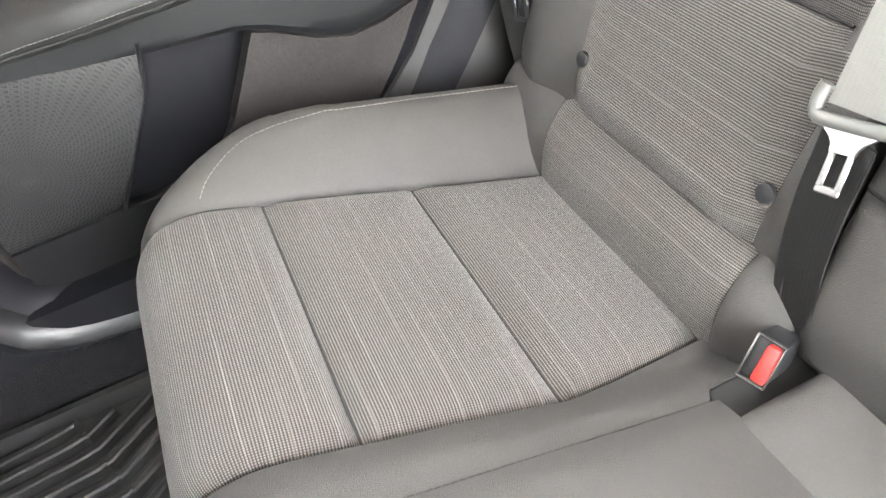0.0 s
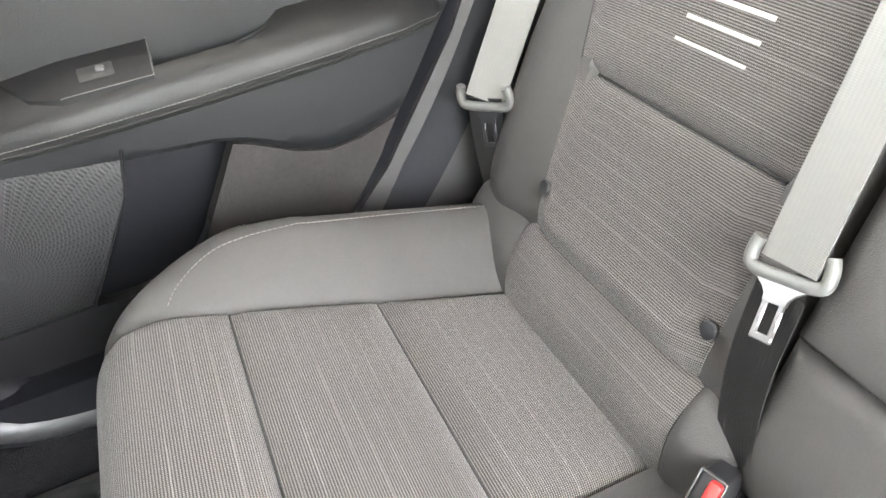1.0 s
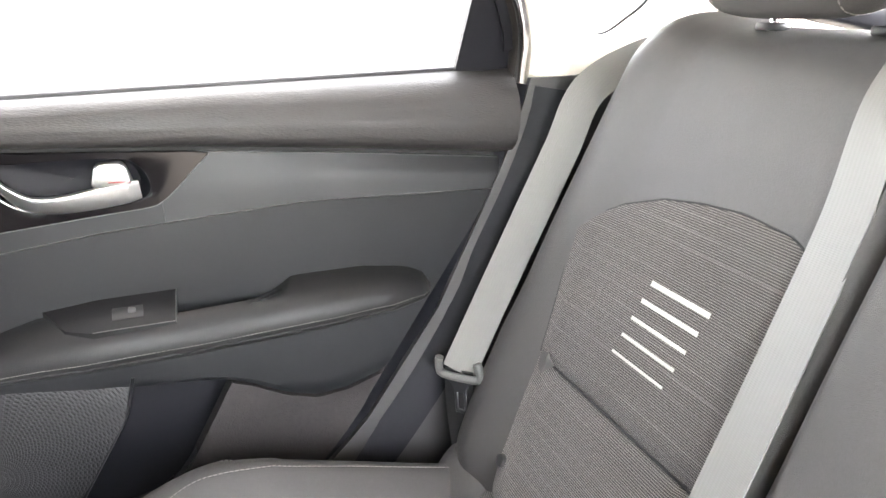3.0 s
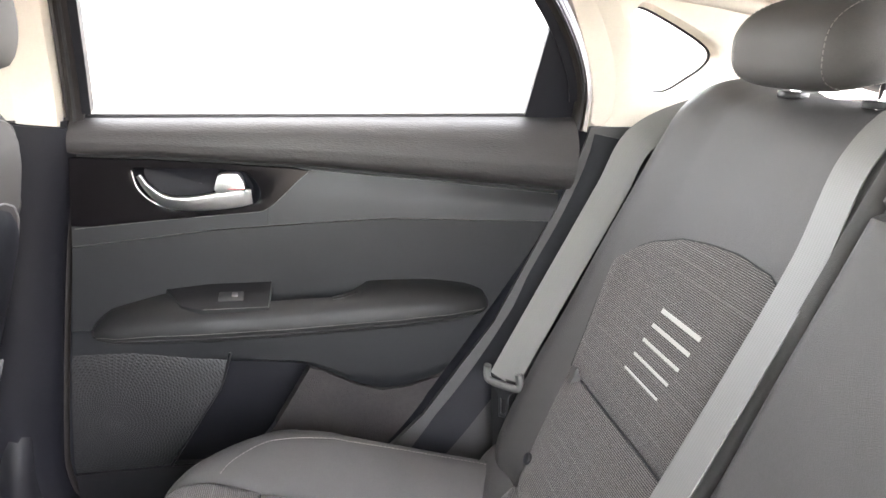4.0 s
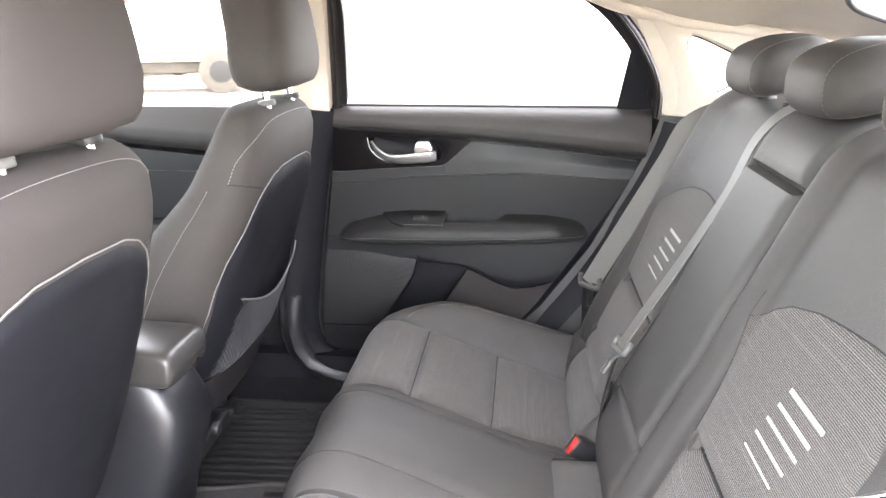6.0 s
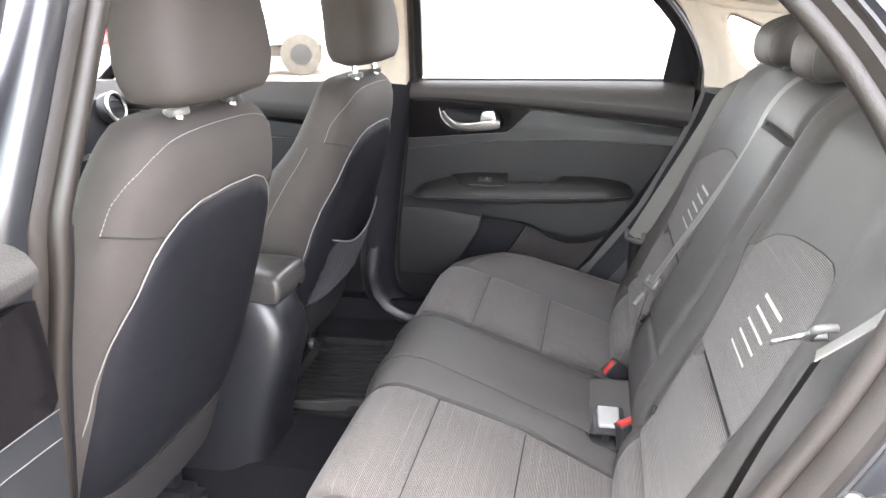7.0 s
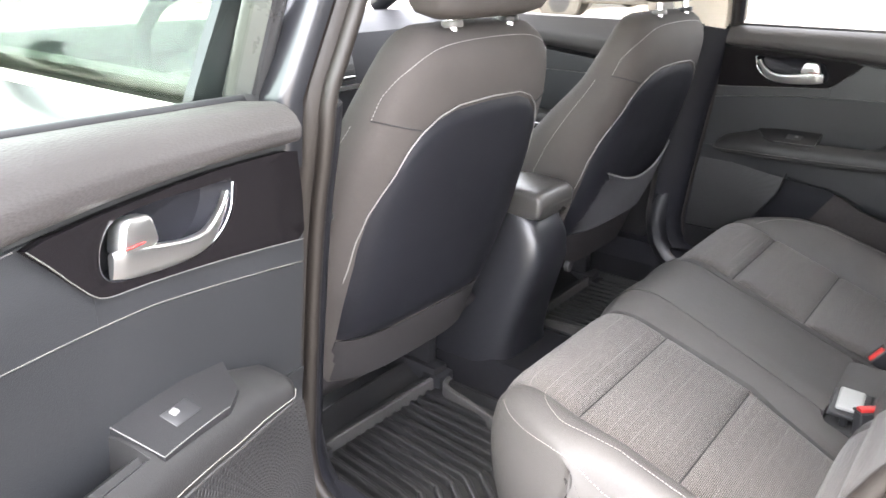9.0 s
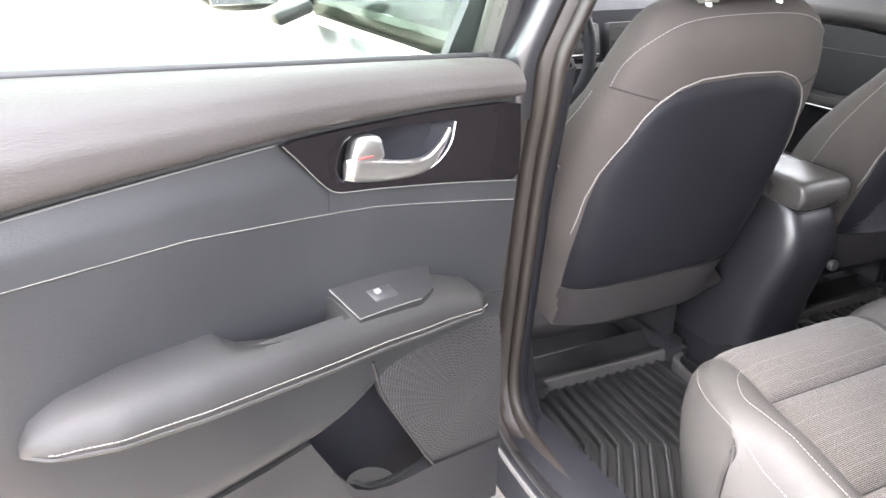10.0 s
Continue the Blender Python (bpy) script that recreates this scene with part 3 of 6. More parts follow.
GLASS_IN = ([0.925, 0.945, 0.98, 1.07, 1.2, 1.3], [0.20, 0.27, 0.325, 0.41, 0.50, 0.53])
sheet("roof_trim", [roof_row(x, np.linspace(-0.66, 0.66, 25), 0.008) for x in (0.63, 0.70, 0.76, 0.82, 0.86, 0.89, 0.925)], (0, 0, 0.012), PILLAR, car, "beige moulded trim behind the headliner")
for side in (1, -1):
    rows = [roof_row(x, side * np.linspace(float(lerp(x, *GLASS_IN)), 0.66, 12), 0.008) for x in (0.925, 0.935, 0.95, 0.98, 1.02, 1.07, 1.14, 1.2)]
    sheet("roof_trim", rows, (0, 0, 0.012), PILLAR, car, "beige trim beside the rear window")
end = []
for x, k in ((0.858, 0.985), (0.872, 0.95), (0.881, 0.89), (0.886, 0.80), (0.888, 0.66)):
    end.append(roof_row(x, np.linspace(-1, 1, 21) * k * float(flank(lerp(x, xs, rail), 0.69)), -0.004))
tagged(sheet("ceiling", P[:8] + end, (0, 0, 0.010), LINER), "beige woven cloth headliner", "headliner", kind="structure")
sheet("roof_panel", [np.stack([np.full(9, x), np.linspace(-0.6, 0.6, 9), np.full(9, z)], 1) for x, z in ((-0.7, 1.37), (-0.2, 1.42), (0.4, 1.41), (0.8, 1.29), (0.93, 1.24))], (0, 0, 0.01), PAINT, car)
sheet("rear_window", [np.stack([np.full(9, x), np.linspace(-0.60, 0.60, 9), np.full(9, z)], 1) for x, z in ((0.915, 1.236), (1.07, 1.205), (1.22, 1.165), (1.4, 1.11), (1.62, 1.03))], (0, 0, 0.004), SCREEN, car, "sloping rear window glass")
half_line = [(x, float(lerp(x, *GLASS_IN))) for x in (1.2, 1.14, 1.07, 1.02, 0.98, 0.95, 0.935, 0.926)]
line = half_line + [(0.925, 0.10), (0.925, -0.10)] + [(x, -y) for x, y in half_line[::-1]]
tube("rear_window_seal", [tuple(roof_row(x, np.array([y]), 0.006)[0]) for x, y in curve(line, 60)], 0.006, BLACKP, car, "black edge of the rear window")
sheet("windscreen", [np.stack([np.full(9, x), np.linspace(-0.62, 0.62, 9), np.full(9, z)], 1) for x, z in ((-0.71, 1.36), (-1.1, 1.18), (-1.5, 0.985))], (0, 0, 0.004), SHADE, car, "sloping windscreen glass")
tagged(sheet("parcel_shelf", [np.stack([np.full(9, x), np.linspace(-0.66, 0.66, 9), np.full(9, z)], 1) for x, z in ((0.90, 0.985), (1.1, 0.995), (1.6, 1.0))], (0, 0, -0.02), HARD), "dark parcel shelf behind the rear seat", "shelf", kind="structure")
sheet("bulkhead", [np.stack([np.full(5, x), np.linspace(-0.70, 0.70, 5), np.full(5, z)], 1) for x, z in ((0.66, 0.25), (0.72, 0.45), (0.97, 1.0))], (0.01, 0, 0), HARD, car)

# floor pan
P = []
for x in (-1.5, -0.6, -0.3, -0.1, 0.1, 0.3, 0.7):
    ys = np.array([-0.74, -0.70, -0.66, -0.645, -0.60, -0.18, -0.14, -0.10, 0.10, 0.14, 0.18, 0.60, 0.645, 0.66, 0.70, 0.74])
    zs = np.array([0.34, 0.35, 0.345, 0.30, 0.232, 0.232, 0.25, 0.30, 0.30, 0.25, 0.232, 0.232, 0.30, 0.345, 0.35, 0.34])
    P.append(np.stack([np.full(16, x), ys, zs], 1))
tagged(sheet("floor", P, (0, 0, -0.02), CARPET), "dark grey carpet over the car floor and tunnel", "car floor", kind="structure")
for side in (1, -1):
    P = [np.stack([np.linspace(-0.9, 0.36, 14), side * np.full(14, y), np.full(14, z)], 1) for y, z in ((0.735, 0.352), (0.70, 0.365), (0.655, 0.36), (0.645, 0.30), (0.64, 0.24))]
    sheet("sill_trim", P, (0, 0, -0.008), HARD, car, "black scuff plate on the door sill")


# ---- rubber floor mats ----
def floor_mat(side):
    o = thing("floor_mat", "black ribbed rubber tray mat in the rear footwell", "floor mat", (-0.06, side * 0.36, 0.235), "rear floor mats")
    prof = lambda w, a, b, h: np.concatenate([[a, a + 0.004, a + 0.014], np.linspace(a + 0.02, b - 0.02, w), [b - 0.014, b - 0.004, b]])
    xs = prof(8, -0.275, 0.17, 0)
    ys = prof(8, 0.17, 0.60, 0)
    zx = np.array([0.248, 0.262, 0.262] + [0.240] * 8 + [0.262, 0.262, 0.248])
    P = [[(x, side * y, max(a, b) if max(a, b) > 0.25 else 0.240) for y, b in zip(ys, zx)] for x, a in zip(xs, zx)]
    sheet("tray", P, (0, 0, -0.005), RUBBER, o)
    V, F = [], []
    for i in range(24):
        y0 = -0.02 + 0.0268 * i
        xb = -0.03 + (0.481 - y0) * 0.47
        # each rib runs back from the front lip, then turns outboard
        q = curve([(-0.236, y0 - 0.017), (xb - 0.03, y0 - 0.003), (xb, y0 + 0.004), (xb + 0.022, y0 + 0.016), (xb + 0.26, y0 + 0.192)], 60)
        q = q[(q[:, 1] > 0.212 + 0.16 * np.maximum(0, q[:, 0] + 0.2)) & (q[:, 1] < 0.574) & (q[:, 0] < 0.15)]
        if len(q) < 3:
            continue
        p3 = [(a, side * b, 0.2435) for a, b in q]
        v, f = sweep(p3, [(-0.0074, 0.004), (-0.0056, -0.0075), (-0.0030, -0.0098), (0.0030, -0.0098), (0.0056, -0.0075), (0.0074, 0.004)])
        F += [tuple(k + len(V) for k in g) for g in f]
        V += v
    mesh_object("ribs", V, F, RUBBER, o, sharp=30)
    lip = [(-0.0068, 0.012), (-0.0055, -0.012), (-0.003, -0.0145), (0.003, -0.0145), (0.0055, -0.012), (0.0068, 0.012)]
    for nm, pts in (("front_lip", [(-0.256, 0.575), (-0.256, 0.508), (-0.252, 0.35), (-0.249, 0.198)]), ("side_lip", [(-0.222, 0.172), (-0.206, 0.204), (-0.13, 0.222), (-0.045, 0.243), (0.06, 0.25)])):
        V, F = sweep([(x, side * y, 0.252) for x, y in curve(pts, 30)], lip)
        mesh_object(nm, V, F, WORN, o, "scuffed grey rubber lip", sharp=40)
    # front wall of the tray leaning up towards the seat rails
    sheet("front_wall", [[(x, side * y, z) for y in np.linspace(0.16, 0.575, 12)] for x, z in ((-0.262, 0.244), (-0.275, 0.2455), (-0.31, 0.262), (-0.325, 0.276), (-0.331, 0.276))], (0, 0, -0.005), RUBBER, o)


for side in (1, -1):
    floor_mat(side)

# ---- rear seat cushion ----
PROF = curve([(0.165, 0.25), (0.13, 0.33), (0.108, 0.42), (0.113, 0.495), (0.138, 0.533), (0.168, 0.543), (0.198, 0.5395), (0.25, 0.522), (0.325, 0.496), (0.40, 0.468), (0.48, 0.4385), (0.557, 0.411)], 200)
PS = np.concatenate([[0], np.cumsum(np.linalg.norm(np.diff(PROF, axis=0), axis=1))])
PT = np.gradient(PROF, axis=0)
PT /= np.linalg.norm(PT, axis=1)[:, None]
PN = np.stack([-PT[:, 1], PT[:, 0]], 1)


def s_at(x):
    """Arc length on the upper run of the cushion at x."""
    up = np.arange(len(PROF)) > 90
    return float(np.interp(x, PROF[up, 0], PS[up]))


RISE_AT = [0.0, s_at(0.15), s_at(0.20), s_at(0.26), s_at(0.325), s_at(0.42), s_at(0.553)]


def cushion_point(s, y, lift=0.0):
    """A point of the cushion: s along its profile from the front foot, y across."""
    a = abs(y)
    x, z = np.interp(s, PS, PROF[:, 0]), np.interp(s, PS, PROF[:, 1])
    nx, nz = np.interp(s, PS, PN[:, 0]), np.interp(s, PS, PN[:, 1])
    h = lerp(a, [0, 0.08, 0.125, 0.16], [0.024, 0.022, 0.013, 0]) + lift
    # side bolster: low at the front, high towards the backrest
    rise = lerp(s, RISE_AT, [0.002, 0.004, 0.012, 0.034, 0.053, 0.062, 0.072])
    h += rise * lerp(a, [0.475, 0.487, 0.505, 0.53, 0.55, 0.565, 0.58, 0.592, 0.602], [0, 0.22, 0.62, 0.93, 1.0, 0.97, 0.80, 0.45, -0.2])
    h -= 0.0145 * np.clip((a - 0.568) / 0.032, 0, 1.1) ** 2 * np.clip((0.42 - x) / 0.12, 0, 1)
    front = np.clip((0.34 - x) / 0.22, 0, 1)
    x = x + front * (0.17 * max(0, (a - 0.46) / 0.14) ** 2.2 + 0.02 * max(0, 1 - a / 0.16))
    return (x + nx * h, y, z + nz * h)


def cushion_panel(name, s0, s1, y0, y1, material, parent, puff=0.006, sink=0.006, n=22, m=26, soft=0.010, label=""):
    S, W = np.linspace(s0, s1, n), np.linspace(0, 1, m)
    wide = abs(y1(s0) - y0(s0)) if callable(y0) else abs(y1[0] - y0[0])
    lift = pillow(n, m, wide, s1 - s0, puff, soft, sink)
    P = []
    for i, s in enumerate(S):
        a, b = (f(s) if callable(f) else f[0] + (f[1] - f[0]) * (i / (n - 1)) for f in (y0, y1))
        P.append([cushion_point(s, a * (1 - w) + b * w, lift[i, j]) for j, w in enumerate(W)])
    return sheet(name, P, (0, 0, -0.012), material, parent, label, even=True)


bench = thing("rear_seat_cushion", "grey vinyl rear bench cushion with striped cloth panels", "car seat", (0.35, 0, 0.25))
# foam core under the panels
S = np.linspace(0, PS[-1], 40)
Y = np.concatenate([np.linspace(-0.60, -0.50, 8), np.linspace(-0.47, 0.47, 40), np.linspace(0.50, 0.60, 8)])
sheet("foam_core", [[cushion_point(s, y, -0.018) for y in Y] for s in S], (0.03, 0, -0.05), SEAMSHADE, bench)
s1, s2, s3 = s_at(0.25), s_at(0.40), PS[-1]
for side in (1, -1):
    a0, a1 = side * 0.157, side * 0.475
    cushion_panel("cloth_panel", 0.06, s1, (a0 * 1.12, a0), (a1, a1), CLOTH, bench, 0.004, 0.0098, 44, 40, 0.011, "charcoal cloth woven with pale dots and lines")
    cushion_panel("cloth_panel", s1, s2, (a0, side * 0.150), (a1, a1), CLOTH, bench, 0.005, 0.0098, 30, 40, 0.012)
    cushion_panel("cloth_panel", s2, s3, (side * 0.150, side * 0.185), (a1, a1), CLOTH, bench, 0.005, 0.0098, 30, 40, 0.012)
    # outboard side panel and its skirt
    ys = np.array([0.4755, 0.482, 0.492, 0.505, 0.52, 0.535, 0.55, 0.562, 0.574, 0.584, 0.592, 0.598, 0.602])
    sv = np.linspace(0.05, s3 + 0.0, 50)
    corner = [cushion_point(s, side * 0.602) for s in np.linspace(0, 0.34, 30)]
    corner_z, corner_x = [c[2] for c in corner], [c[0] for c in corner]
    P = []
    for i, s in enumerate(sv):
        row = [cushion_point(s, side * y, -0.006 * math.exp(-(y - 0.4755) / 0.006)) for y in ys]
        lx, ly, lz = row[-1]
        for y, drop in ((0.606, 0.03), (0.607, 0.11), (0.604, 0.22)):
            if s < 0.345:
                row.append((lx, side * (y - 0.002), lz - 0.002 * drop))
            else:
                k = min(1.0, (s - 0.345) / 0.12)
                z = lz - drop
                row.append((lx * k + float(np.interp(z, corner_z, corner_x)) * (1 - k), side * y, z))
        P.append(row)
    sheet("side_panel", P, (0, -side * 0.004, -0.012), LEATHER, bench, "smooth grey vinyl side panel", sharp=85)
    q = curve([(0.361, 0.483), (0.366, 0.504), (0.377, 0.528), (0.393, 0.543), (0.43, 0.546), (0.50, 0.546), (0.60, 0.548), (0.676, 0.549), (0.735, 0.549)], 90)
    stitches("stitching", [cushion_point(s, side * y, 0.0008) for s, y in q], THREAD, bench, label="pale contrast stitching")
    q = curve([(0.288, 0.515), (0.288, 0.53), (0.288, 0.547), (0.296, 0.572), (0.314, 0.587), (0.345, 0.592), (0.40, 0.592), (0.52, 0.592), (0.73, 0.592)], 110)
    stitches("stitching", [cushion_point(s, side * y, 0.0012) for s, y in q], THREAD, bench)
    for sx in (s1, s2):
        tube("seam", [cushion_point(sx, side * y, -0.0088) for y in np.linspace(0.158, 0.472, 20)], 0.0012, SEAMSHADE, bench)
# plain middle of the bench, cut back for the buckles
def mid_seam(s):
    return float(lerp(s, [0.05, s_at(0.26), s_at(0.36), s_at(0.44), s_at(0.49)], [0.090, 0.096, 0.101, 0.105, 0.108]))


def strip_in(s):
    return mid_seam(s) if s < s_at(0.492) else float(lerp(s, [s_at(0.492), s_at(0.504)], [0.108, 0.127]))


def strip_out(s):
    return float(lerp(s, [0.06, s1, s2, s3], [0.1755, 0.1565, 0.1495, 0.1845]))


cushion_panel("centre_panel", 0.05, s_at(0.498), lambda s: -mid_seam(s), mid_seam, LEATHER, bench, 0.0012, 0.0002, 50, 30, 0.012, "smooth grey vinyl middle of the bench")
for side in (1, -1):
    cushion_panel("inner_panel", 0.05, s3, lambda s: side * strip_in(s), lambda s: side * strip_out(s), LEATHER, bench, 0.0012, 0.0006, 80, 12, 0.012, "smooth grey vinyl strip beside the seam")
FX = np.array([0.4995, 0.502, 0.508, 0.53, 0.56, 0.585, 0.60, 0.607, 0.610])
FZ = np.array([0.448, 0.455, 0.4585, 0.4595, 0.460, 0.4605, 0.459, 0.454, 0.445])
FY = np.concatenate([[-0.0870, -0.0855, -0.082, -0.075], np.linspace(-0.06, 0.06, 9), [0.075, 0.082, 0.0855, 0.0870]])
drop = np.interp(np.abs(FY), [0.07, 0.080, 0.0855, 0.0870], [0, 0.0015, 0.006, 0.012])
sheet("centre_flap", [[(x, y, z - d) for y, d in zip(FY, drop)] for x, z in zip(FX, FZ)], (0, 0, -0.06), LEATHER, bench, "grey vinyl flap between the belt buckles")
for side in (1, -1):
    q = [(s, side * mid_seam(s)) for s in np.linspace(0.06, s_at(0.493), 60)]
    stitches("stitching", [cushion_point(s, y, 0.0006) for s, y in q], SKIRT, bench, 0.006, 0.005, 0.0005, "dark seam stitching")
for side in (1, -1):
    # Solid near-black block fills the slot and gives it its shade
    part("buckle_well", rounded_box((0.10, 0.042, 0.07), 0.003, 1, pose(0.553, side * 0.107, 0.398)), SEAMSHADE, bench, "black block filling the slot as its shade")
# the roll where cushion and backrest meet
ROLL = curve([(0.543, 0.398), (0.5455, 0.430), (0.556, 0.466), (0.578, 0.494), (0.604, 0.506), (0.63, 0.505)], 16)
for side in (1, -1):
    for nm, ya, yb, mt in (("rear_roll", 0.178, 0.472, CLOTH), ("rear_roll_end", 0.473, 0.585, LEATHER), ("rear_roll_end", 0.120, 0.177, LEATHER)):
        m = 20
        P = []
        for i, (x, z) in enumerate(ROLL):
            ys = np.linspace(ya, yb, m)
            e = np.exp(-np.minimum(ys - ya, yb - ys) / 0.012)
            drop = lerp(ys, [0.120, 0.17, 0.48, 0.585], [0.012, 0, 0, 0.0])
            P.append(np.stack([x + 0.006 * e + drop, side * ys, z - 0.004 * e - drop * 0.5], 1))
        sheet(nm, P, (0.02, 0, -0.01), mt, bench)

# ---- rear backrests ----
BK = curve([(0.596, 0.44), (0.594, 0.50), (0.606, 0.541), (0.632, 0.60), (0.661, 0.66), (0.690, 0.72), (0.729, 0.81), (0.768, 0.895), (0.800, 0.965), (0.822, 1.003), (0.855, 1.026), (0.90, 1.032), (0.96, 1.026)], 160)
BSZ = np.concatenate([[0], np.cumsum(np.linalg.norm(np.diff(BK, axis=0), axis=1))])
BT = np.gradient(BK, axis=0)
BT /= np.linalg.norm(BT, axis=1)[:, None]
BN = np.stack([-BT[:, 1], BT[:, 0]], 1)


def bs(z):
    k = int(np.argmax(BK[:, 1]))
    return float(np.interp(z, BK[:k, 1], BSZ[:k]))


def relief(e, top):
    """Smooth cross section of the backrest: e is its inner edge, top the height of the inner swell."""
    p = curve([(e, -0.05), (e + 0.003, -0.012), (e + 0.010, top * 0.6), (e + 0.020, top), (0.147, top * 0.55), (0.162, 0.001), (0.20, 0), (0.30, 0), (0.42, 0), (0.46, 0.002), (0.50, 0.010), (0.53, 0.015), (0.558, 0.011), (0.578, 0.002), (0.594, -0.015), (0.604, -0.05)], 400)
    return p[:, 0], p[:, 1]


RELIEF = {True: relief(0.120, 0.012), False: relief(0.100, 0.020)}


def back_point(s, y, lift=0.0, flat=False):
    a = abs(y)
    x, z = np.interp(s, BSZ, BK[:, 0]), np.interp(s, BSZ, BK[:, 1])
    nx, nz = np.interp(s, BSZ, BN[:, 0]), np.interp(s, BSZ, BN[:, 1])
    h = 0 if flat else float(np.interp(a, *RELIEF[y > 0]))
    h = h + lift
    return (x + nx * h, y, z + nz * h)


# the cloth's upper edge: a corner on one flank and a round shoulder on the other, the same way on both backs
ARCH = {1: ([0.148, 0.165, 0.185, 0.21, 0.27, 0.325, 0.38, 0.44, 0.47, 0.499], [0.822, 0.850, 0.867, 0.876, 0.880, 0.876, 0.868, 0.849, 0.832, 0.805]),
        -1: ([0.148, 0.18, 0.21, 0.27, 0.325, 0.38, 0.42, 0.445, 0.46, 0.48, 0.499], [0.812, 0.838, 0.853, 0.868, 0.875, 0.880, 0.881, 0.874, 0.864, 0.840, 0.806])}


def arch(y, side):
    return lerp(y, *ARCH[side])


def rear_backrest(side):
    o = thing("split_rear_seat", "grey vinyl rear seat back with striped cloth and white bars", "car seat", (0.62, side * 0.36, 0.44), "rear seat backs")
    e = 0.120 if side > 0 else 0.100
    ys = np.concatenate([[e, e + 0.003, e + 0.006, e + 0.010, e + 0.015, e + 0.020, e + 0.026], np.linspace(0.1465, 0.205, 20), np.linspace(0.215, 0.43, 14), np.linspace(0.438, 0.508, 24), [0.513, 0.52, 0.53, 0.54, 0.55, 0.56, 0.57, 0.58, 0.588, 0.594, 0.600, 0.604]])
    sv = np.linspace(0.0, BSZ[-1], 280)
    P = []
    for s in sv:
        taper = float(lerp(s, [0, bs(0.66), bs(0.96), BSZ[-1]], [0.0, 0.0, -0.036, -0.055]))
        row = []
        zc_ = float(np.interp(s, BSZ, BK[:, 1]))
        for y in ys:
            inside = 0.0
            if 0.49 < zc_ < arch(y, side) and s < bs(0.95):
                inside = min(1, max(0, (arch(y, side) - zc_ - 0.014) / 0.012)) * min(1, max(0, (y - lerp(zc_, [0.5, 0.66, 0.81], [0.196, 0.190, 0.164])) / 0.008)) * min(1, max(0, (lerp(zc_, [0.5, 0.66, 0.81], [0.446, 0.456, 0.484]) - y) / 0.008))
            px, py, pz = back_point(s, side * y, -0.030 * inside)
            row.append((px, side * (y + taper * max(0, (y - 0.40) / 0.204)), pz))
        P.append(row)
    sheet("shell", P, (0.02, 0, -0.01), LEATHER, o, "smooth grey vinyl cover")
    for lo, hi, n in (("low", "mid", 24), ("mid", "top", 34)):
        m = 34
        P = []
        w = np.linspace(0, 1, m)
        d_side = np.minimum(w, 1 - w)[None, :] * 0.31 + np.zeros((n, 1))
        along = np.linspace(0, 1, n)[:, None]
        if lo == "mid":
            d_side = np.minimum(d_side, (1 - along) * 0.2)
            d_seam = along * 0.2
        else:
            d_seam = (1 - along) * 0.16
        lift = 0.0006 + 0.0042 * (1 - np.exp(-d_side / 0.012)) - 0.015 * np.exp(-d_seam / 0.010) * np.minimum(1, d_side / 0.018)
        if lo == "low":
            kk = np.linspace(0, 0.16, n)
            lift += (0.012 * np.exp(-((kk - 0.02) / 0.02) ** 2))[:, None] * np.minimum(1, d_side / 0.036)
        for i in range(n):
            k = i / (n - 1)
            if lo == "low":
                z = 0.502 + (0.661 - 0.502) * k
                yi, yo = lerp(z, [0.50, 0.661], [0.186, 0.176]), lerp(z, [0.50, 0.661], [0.458, 0.470])
                row = [back_point(bs(z), side * (yi + (yo - yi) * q), lift[i, j]) for j, q in enumerate(w)]
            else:
                row = []
                for j, q in enumerate(w):
                    yb = 0.176 + (0.470 - 0.176) * q
                    yt = 0.150 + (0.498 - 0.150) * q
                    y = yb + (yt - yb) * k ** 0.8
                    z = 0.6625 + (arch(y, side) - 0.6625) * k
                    row.append(back_point(bs(z), side * y, lift[i, j]))
            P.append(row)
        sheet("cloth_panel", P, (0.012, 0, 0), CLOTH, o, "charcoal cloth woven with pale dots and lines")
    edge = []
    for k in np.linspace(0.04, 1, 24):
        y = 0.176 + (0.150 - 0.176) * k ** 0.8
        edge.append((y, 0.6625 + (arch(y, side) - 0.6625) * k))
    edge += [(y, arch(y, side)) for y in np.linspace(0.152, 0.496, 60)]
    for k in np.linspace(1, 0.04, 24):
        y = 0.470 + (0.498 - 0.470) * k ** 0.8
        edge.append((y, 0.6625 + (arch(y, side) - 0.6625) * k))
    tube("welt", [back_point(bs(z), side * y, 0.0002) for y, z in curve(edge, 150)], 0.0011, SEAMSHADE, o, "dark sewn seam round the cloth")
    tube("seam", [back_point(bs(0.6617), side * y, -0.0075) for y in np.linspace(0.196, 0.450, 24)], 0.0014, SEAMSHADE, o)
    # five stitched bars, thick at the top and thin below
    for i in range(5):
        z = (0.7935 if side > 0 else 0.7985) - 0.0187 * i
        th = 0.0046 - 0.0006 * i
        y0, y1 = (0.251 + 0.0045 * i, 0.340 + 0.0038 * i) if side > 0 else (0.314 - 0.0048 * i, 0.402 - 0.0056 * i)
        P = [[back_point(bs(z + dz), side * y, 0.0056) for y in np.linspace(y0, y1, 10)] for dz in (-th / 2, 0, th / 2)]
        sheet("bar", P, (0.002, 0, 0), WHITE, o, "white embroidered bar")
    # buttons that hold the cloth
    for y in (0.188, 0.452):
        px, py, pz = back_point(bs(0.545), side * y, 0.006)
        part("button", disc(0.0085, 0.006, pose(px, py, pz, 0, -65, 0), 18, 0.002), BLACKP, o, "round dark plastic button")
